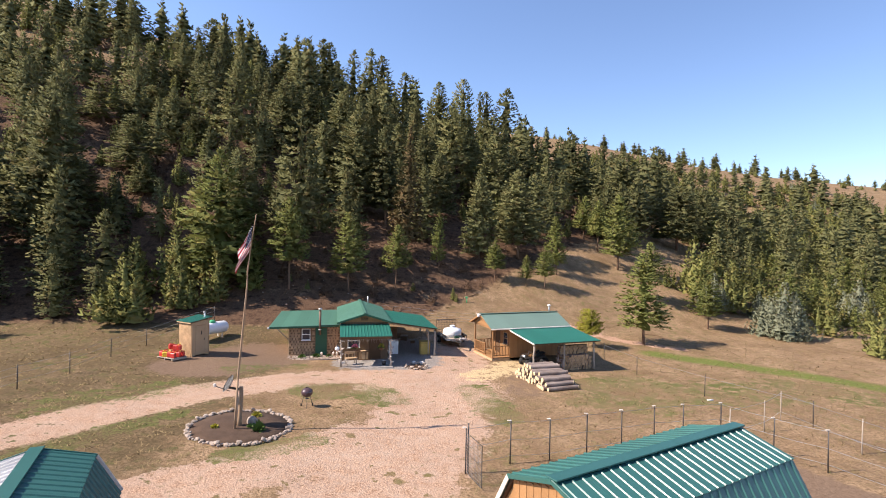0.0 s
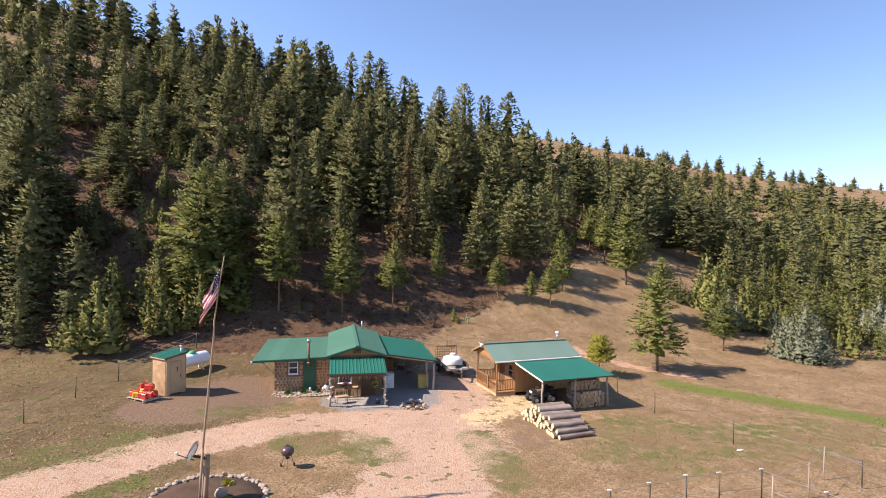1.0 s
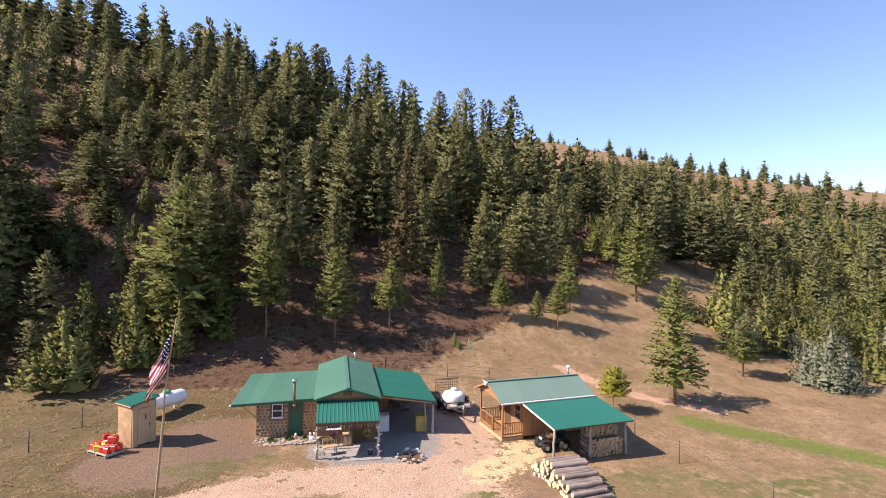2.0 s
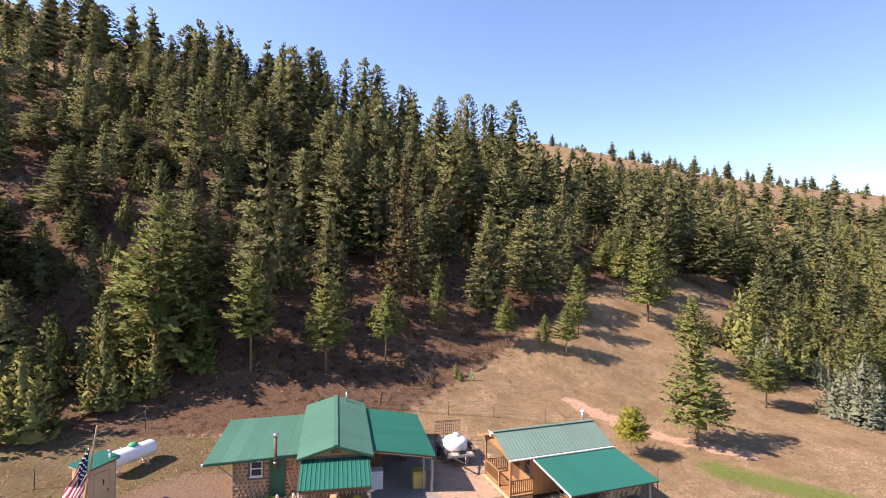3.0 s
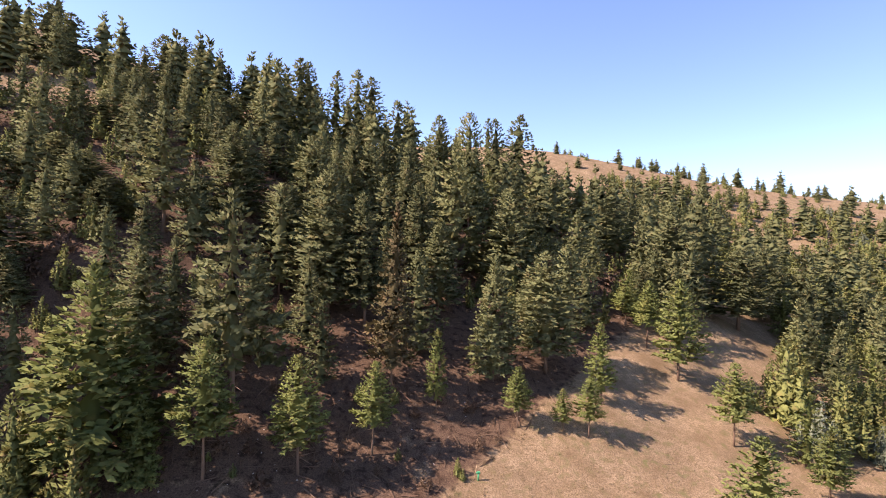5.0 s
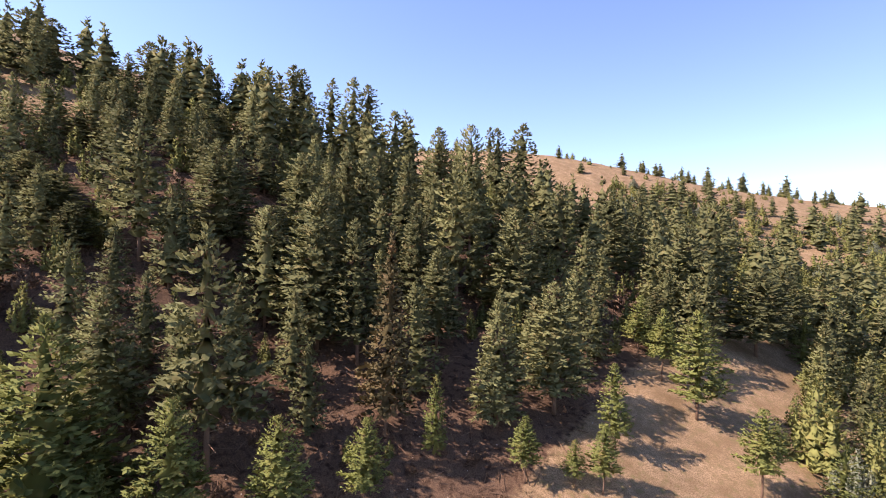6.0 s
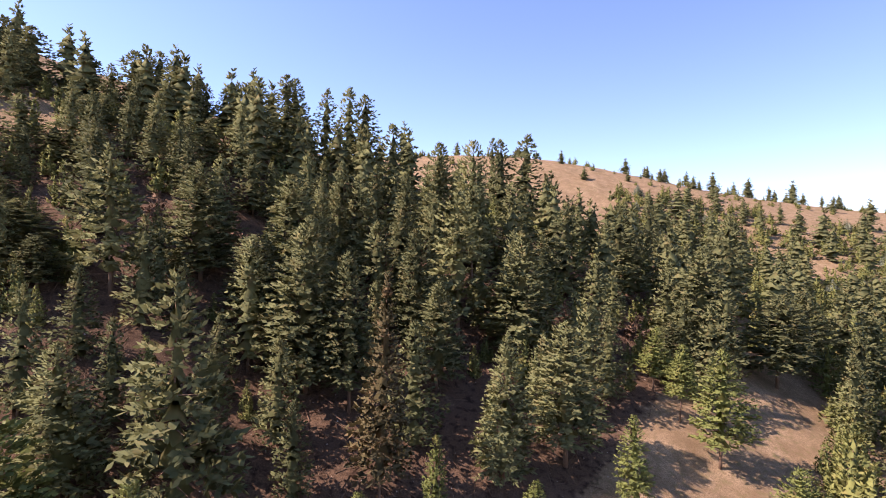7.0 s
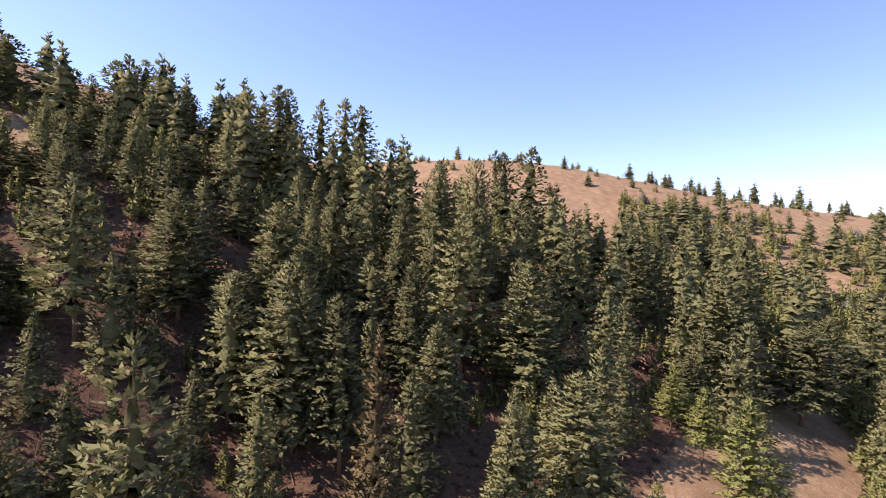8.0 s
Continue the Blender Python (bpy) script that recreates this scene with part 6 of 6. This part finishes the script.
# ---- trailer with water tank ----
def trailer():
    yaw = 16
    t = root("utility_trailer", pose(0.85, 45.5, gz(0.85, 45.5), 0, 0, yaw), "black steel utility trailer with a raised mesh ramp", "trailer")
    slab(t, "bed", (0, 0, 0.52), (1.75, 3.0, 0.06), GREY_WOOD, "grey plank bed")
    for sx in (-0.9, 0.9):
        bar(t, "side_rail", (sx, -1.5, 0.82), (sx, 1.5, 0.82), 0.05, 0.05, STEEL)
        bar(t, "frame", (sx, -1.5, 0.46), (sx, 1.5, 0.46), 0.06, 0.1, STEEL)
        for y in (-1.48, -0.5, 0.5, 1.48):
            bar(t, "stake", (sx, y, 0.46), (sx, y, 0.82), 0.05, 0.05, STEEL)
        tyre = part("wheel", rod(fresh(), (sx * 1.2 - 0.1, 0.1, 0.33), (sx * 1.2 + 0.1, 0.1, 0.33), 0.33, 0.33, 18), RUBBER, t, "", True)
        part("rim", rod(fresh(), (sx * 1.2 - 0.105, 0.1, 0.33), (sx * 1.2 + 0.105, 0.1, 0.33), 0.18, 0.18, 12), WHITE, tyre)
        slab(t, "mudguard", (sx * 1.2, 0.1, 0.72), (0.26, 0.85, 0.03), STEEL, "", 0.01)
        bar(t, "drawbar", (sx * 0.6, -1.5, 0.45), (0, -2.7, 0.45), 0.07, 0.08, STEEL)
    bar(t, "front_rail", (-0.9, -1.5, 0.82), (0.9, -1.5, 0.82), 0.05, 0.05, STEEL)
    bar(t, "tailboard", (-0.9, -1.52, 0.5), (0.9, -1.52, 0.5), 0.04, 0.16, TRIM)
    pole(t, "jack", (0, -2.5, 0.02), (0, -2.5, 0.85), 0.03, 0.03, GALV, "", 8)
    gate = bar(t, "ramp", (-0.9, 1.55, 0.5), (0.9, 1.55, 0.5), 0.04, 0.04, STEEL, "upright black mesh ramp")
    bar(gate, "top_rail", (-0.9, 1.62, 1.75), (0.9, 1.62, 1.75), 0.04, 0.04, STEEL)
    for k in range(13):
        bar(gate, "upright", (-0.9 + 0.15 * k, 1.55, 0.5), (-0.9 + 0.15 * k, 1.62, 1.75), 0.02, 0.02, STEEL, "", 0)
    for k in range(6):
        bar(gate, "crossbar", (-0.9, 1.56 + 0.01 * k, 0.68 + 0.2 * k), (0.9, 1.56 + 0.01 * k, 0.68 + 0.2 * k), 0.02, 0.02, STEEL, "", 0)
    a = radians(yaw)
    cx, cy = 0.85 + 0.25 * math.sin(a), 45.5 - 0.25 * math.cos(a)
    w = root("water_tank", pose(cx, cy, gz(0.85, 45.5) + 0.55, 0, 0, yaw), "round white plastic water tank on the trailer", "water tank")
    bm = fresh()
    prof = [(0.72, 0.0), (0.8, 0.06), (0.8, 0.5), (0.72, 0.66), (0.3, 0.8), (0.2, 0.8), (0.2, 0.9), (0.01, 0.92)]
    loops = [[bm.verts.new((r * math.cos(q), r * math.sin(q), z)) for q in (2 * math.pi * k / 28 for k in range(28))] for r, z in prof]
    for lo, hi in zip(loops, loops[1:]):
        for k in range(28):
            bm.faces.new((lo[k], lo[(k + 1) % 28], hi[(k + 1) % 28], hi[k]))
    bm.faces.new(loops[0][::-1])
    part("tank", bm, WHITE, w, "", True)
    part("lid", rod(fresh(), (0, 0, 0.9), (0, 0, 0.96), 0.23, 0.21, 16), WHITE, w)
    pole(w, "fitting", (0.2, -0.75, 0.12), (0.2, -0.95, 0.12), 0.05, 0.05, STEEL, "", 8)
    h = root("pump_hose", pose(cx, cy - 1.15, gz(0.85, 45.5) + 0.56, 0, 0, yaw), "coiled dark green hose lying on the trailer", "hose")
    bm = fresh()
    for k in range(60):
        q0, q1 = k * 0.42, (k + 1) * 0.42
        rod(bm, (0.45 + 0.26 * math.cos(q0), 0.16 * math.sin(q0), 0.03 + 0.0025 * k), (0.45 + 0.26 * math.cos(q1), 0.16 * math.sin(q1), 0.03 + 0.0025 * (k + 1)), 0.02, 0.02, 5, 0, 1, False)
    part("coil", bm, GREEN_PAINT, h)


trailer()


# ---- barns near the start of the flight ----
def gambrel(name, x, y, yaw, length, half, label, low=2.0, mid=3.05, top=3.6, glint_side=False):
    b = root(name, pose(x, y, gz(x, y), 0, 0, yaw), label, "barn", "green-roofed barns")
    inner, out, wall = half * 0.66, half, half - 0.15
    slab(b, "side_wall", (0, wall, low / 2), (length - 0.3, 0.1, low), SIDING)
    slab(b, "side_wall", (0, -wall, low / 2), (length - 0.3, 0.1, low), SIDING)
    for sx in (-1, 1):
        bm = fresh()
        pts = [(-wall, 0), (wall, 0), (wall, low), (inner - 0.1, mid - 0.12), (0, top - 0.12), (-inner + 0.1, mid - 0.12), (-wall, low)]
        xs = (sx * (length / 2 - 0.2), sx * (length / 2 - 0.1))
        f = [[bm.verts.new((xx, py, pz)) for py, pz in pts] for xx in xs]
        bm.faces.new(f[0])
        bm.faces.new(f[1][::-1])
        for k in range(7):
            bm.faces.new((f[0][k], f[0][(k + 1) % 7], f[1][(k + 1) % 7], f[1][k]))
        end = part("end_wall", bm, SIDING, b, "orange-stained boarded barn end")
        for k in range(int(2 * wall / 0.25)):
            py = -wall + 0.13 + 0.25 * k
            h = low if abs(py) > inner else mid - 0.12 + (top - mid) * (1 - abs(py) / inner) * 0.9
            slab(end, "board", (sx * (length / 2 - 0.085), py, h / 2), (0.03, 0.235, h - 0.04), SIDING, "", 0.004)
    for s in (-1, 1):
        steep = roof(b, (-length / 2, s * out, low - 0.1), (length, 0, 0), (0, -s * (out - inner), mid - low + 0.1), max(5, round(length / 0.92)), BARN_ROOF, "lower_roof", 3, 0.03)
        # bright steel on one upper slope stands for the sun's glint on the roof
        flat = roof(b, (-length / 2 - 0.04, s * (inner + 0.06), mid - 0.02), (length + 0.08, 0, 0), (0, -s * (inner + 0.06), top - mid + 0.02), max(5, round(length / 0.92)), GALV if glint_side and s == glint_side else BARN_ROOF, "upper_roof", 3, 0.03)
        bar(b, "trim", (-length / 2 - 0.06, s * (inner + 0.07), mid - 0.06), (-length / 2 - 0.06, 0, top - 0.03), 0.03, 0.12, BARN_ROOF)
        bar(b, "trim", (-length / 2 - 0.06, s * out, low - 0.1), (-length / 2 - 0.06, s * (inner + 0.05), mid - 0.06), 0.03, 0.12, TRIM)
    bar(b, "ridge_cap", (-length / 2 - 0.06, 0, top + 0.035), (length / 2 + 0.06, 0, top + 0.035), 0.34, 0.04, BARN_ROOF)
    return b


right_barn = gambrel("barn", 5.63, 13.51, 31.6, 7.3, 2.2, "orange-stained gambrel barn with ribbed green steel roof", 2.1, 3.30, 3.72)
slab(right_barn, "hatch", (-3.7, -0.75, 2.4), (0.08, 0.7, 0.5), WHITE, "white louvred hatch in the barn end")
gambrel("barn", -9.4, 11.3, -64, 6.0, 1.95, "gambrel barn with green ribbed roof, one slope brightened for sun glint", 1.2, 2.25, 2.6, glint_side=-1)


# ---- fences ----
def fence(name, label, posts, height, wires, r=0.035, cap=None, steel=STEEL, sag=0.02, group="wire fences"):
    f = root(name, pose(0, 0, 0), label, "fence", group)
    tops = []
    for x, y in posts:
        z = gz(x, y)
        p = pole(f, "post", (x, y, z - 0.3), (x + 0.02 * math.sin(x * 7), y, z + height), r, r * 0.9, steel, "", 6)
        if cap:
            slab(p, "cap", (x - 0.05, y, z + height + 0.015), (0.17, 0.045, 0.045), cap, "white insulator cap", 0.01)
        tops.append(Vector((x, y, z)))
    for a, b in zip(tops, tops[1:]):
        for h in wires:
            m = (a + b) / 2 + Vector((0, 0, h - sag))
            bm = fresh()
            rod(bm, a + Vector((0, 0, h)), m, 0.009, 0.009, 4, 0, 1, False)
            rod(bm, m, b + Vector((0, 0, h)), 0.009, 0.009, 4, 0, 1, False)
            part("wire", bm, GALV, f)
    return f


fence("garden_fence", "tall dark steel post fence with white caps and wires", [(1.0, 20.0), (2.85, 21.2), (4.5, 21.5), (6.24, 22.3), (8.02, 23.2), (9.78, 24.0), (11.23, 24.3), (13.3, 24.9), (14.6, 23.0), (15.9, 21.5), (16.9, 19.4), (18.0, 16.5)], 1.75, (0.35, 1.0, 1.7), 0.028, TRIM)
fence("field_fence", "old grey field fence with thin wires behind the garden", [(13.6, 24.7), (16.2, 26.3), (18.3, 28.3), (19.1, 23.8), (20.5, 19.5)], 1.6, (0.5, 1.5), 0.03, None, GREY_WOOD)
fence("pasture_fence", "sparse steel post fence across the dry pasture", [(13.06, 42.2), (14.04, 37.7), (16.3, 32.5), (19.5, 27.5)], 1.35, (1.2,), 0.025)
fence("west_fence", "low wire fence along the dry western meadow", [(-21.2, 22.5), (-21.18, 26.35), (-20.9, 29.7), (-21.3, 34.0), (-21.2, 37.9), (-20.6, 41.6), (-19.2, 44.6)], 1.25, (0.4, 0.8, 1.15), 0.026)
fence("hill_fence", "woven wire fence along the foot of the wooded hill", [(-9.0, 49.6), (-6.0, 49.9), (-3.0, 50.2), (0.5, 50.6), (4.0, 51.0), (8.0, 51.2)], 1.1, (0.2, 0.45, 0.7, 1.0), 0.022)


def gate():
    g = root("garden_gate", pose(1.0, 20.0, gz(1.0, 20.0), 0, 0, 290), "wire mesh garden gate between steel posts", "gate")
    for x in (0.0, 1.5):
        bar(g, "stile", (x, 0, 0.1), (x, 0, 1.6), 0.025, 0.025, STEEL)
    for z in (0.1, 0.85, 1.6):
        bar(g, "rail", (0, 0, z), (1.5, 0, z), 0.02, 0.02, STEEL)
    bm = fresh()
    for k in range(12):
        rod(bm, (0.12 * (k + 1), 0, 0.1), (0.12 * (k + 1), 0, 1.6), 0.006, 0.006, 4, 0, 1, False)
        rod(bm, (0, 0, 0.12 * (k + 1)), (1.5, 0, 0.12 * (k + 1)), 0.006, 0.006, 4, 0, 1, False)
    part("mesh", bm, GALV, g, "galvanised wire mesh")
    pole(g, "brace", (0.0, 0.1, 0.0), (-0.05, 0.12, 1.9), 0.035, 0.03, STEEL, "", 6)


gate()
b = root("white_board", pose(11.2, 23.7, gz(11.2, 23.7) + 0.03, 0, 0, 30), "two white painted boards lying on the grass", "boards")
slab(b, "board", (0, 0, 0), (1.1, 0.16, 0.04), WHITE)
slab(b, "board", (0.05, 0.05, 0.05), (0.16, 1.0, 0.03), WHITE)
b = root("white_pipe", pose(16.2, 31.6, gz(16.2, 31.6) + 0.04, 0, 0, 10), "short white pipe lying in the dry grass", "pipe")
pole(b, "pipe", (-0.2, 0, 0), (0.2, 0, 0), 0.04, 0.04, WHITE, "", 8)
g = root("green_hydrant", pose(2.6, 55.6, gz(2.6, 55.6), 0, 0, 10), "small green water hydrant on the bare slope", "hydrant")
pole(g, "pipe", (0, 0, -0.1), (0, 0, 0.5), 0.05, 0.05, LIME, "", 8)
slab(g, "head", (0, 0, 0.55), (0.28, 0.14, 0.14), LIME, "", 0.03)
pole(g, "stick", (-0.35, 0, -0.1), (-0.1, 0.05, 1.1), 0.02, 0.015, PALE_WOOD, "", 6)


# ---- dry grass, fallen sticks and stones ----
def scatter_stuff(name, label, category, mat, count, seed, spot, shape):
    rnd = random.Random(seed)
    verts, faces = [], []
    for x, y in spot(np.random.RandomState(seed), count):
        shape(rnd, float(x), float(y), verts, faces)
    ob = mesh(name, verts, faces, mat)
    if shape is tuft:
        bend_normals(ob.data, [(0, 0, 1)] * len(verts))
    tagged(ob, label, category, kind="stuff")
    return ob


def tuft(rnd, x, y, verts, faces):
    z = gz(x, y)
    for _ in range(rnd.randint(3, 6)):
        q, h, out = rnd.uniform(0, 6.283), rnd.uniform(0.03, 0.09), rnd.uniform(0.08, 0.2)
        px, py = x + rnd.uniform(-0.14, 0.14), y + rnd.uniform(-0.14, 0.14)
        c, s = math.cos(q), math.sin(q)
        i = len(verts)
        verts += [(px + 0.03 * s, py - 0.03 * c, z - 0.01), (px + out * c, py + out * s, z + h), (px - 0.03 * s, py + 0.03 * c, z - 0.01)]
        faces.append((i, i + 1, i + 2))


def meadow_spot(rs, count):
    x, y = rs.uniform(-34, 42, count), rs.uniform(12, 62, count)
    m = surface_masks(x, y)
    keep = (np.maximum.reduce([m["gravel"], m["grey"], m["soil"], m["sawdust"]]) < 0.3) & (m["shaded_litter"] < 0.5)
    keep &= ~((x > -12) & (x < 12) & (y > 37) & (y < 49)) & (np.hypot(x + 8.85, y - 23.35) > 2.4)
    return zip(x[keep], y[keep])


def stick(rnd, x, y, verts, faces):
    """A fallen branch lying on the slope."""
    q, l, r = rnd.uniform(0, 3.14), rnd.uniform(0.3, 1.5), rnd.uniform(0.012, 0.035)
    dx, dy = math.cos(q) * l / 2, math.sin(q) * l / 2
    a, b2 = (x - dx, y - dy, gz(x - dx, y - dy) + r), (x + dx, y + dy, gz(x + dx, y + dy) + r + rnd.uniform(0, 0.25))
    i = len(verts)
    for p in (a, b2):
        verts += [(p[0] - dy / l * r * 2, p[1] + dx / l * r * 2, p[2]), (p[0] + dy / l * r * 2, p[1] - dx / l * r * 2, p[2]), (p[0], p[1], p[2] + r * 1.7)]
    faces += [(i, i + 3, i + 4, i + 1), (i + 1, i + 4, i + 5, i + 2), (i + 2, i + 5, i + 3, i)]


def slope_spot(rs, count):
    x, y = rs.uniform(-45, 26, count), rs.uniform(49, 95, count)
    keep = surface_masks(x, y)["shaded_litter"] > 0.3
    return zip(x[keep], y[keep])


def pebble(rnd, x, y, verts, faces):
    z, s = gz(x, y), rnd.uniform(0.03, 0.09)
    i = len(verts)
    verts += [(x + s * math.cos(q) * rnd.uniform(0.7, 1.2), y + s * math.sin(q) * rnd.uniform(0.7, 1.2), z - 0.02) for q in (0, 1.26, 2.51, 3.77, 5.03)] + [(x, y, z + s * rnd.uniform(0.4, 0.8))]
    faces += [(i + k, i + (k + 1) % 5, i + 5) for k in range(5)]


STRAW = needles("dry_grass_blades", (0.21, 0.15, 0.075), (0.40, 0.30, 0.16), (0.20, 0.185, 0.07), 0.2)
scatter_stuff("dry_grass", "tufts of dry straw-coloured grass on the meadow", "grass", STRAW, 14000, 21, meadow_spot, tuft)
scatter_stuff("forest_sticks", "fallen dead branches strewn under the firs", "branches", DRY, 2600, 22, slope_spot, stick)
scatter_stuff("slope_stones", "pale stones scattered over the wooded slope", "stones", STONE, 900, 23, slope_spot, pebble)
scatter_stuff("slope_grass", "dry weeds and bracken among the trees", "weeds", DRY, 6000, 24, slope_spot, tuft)
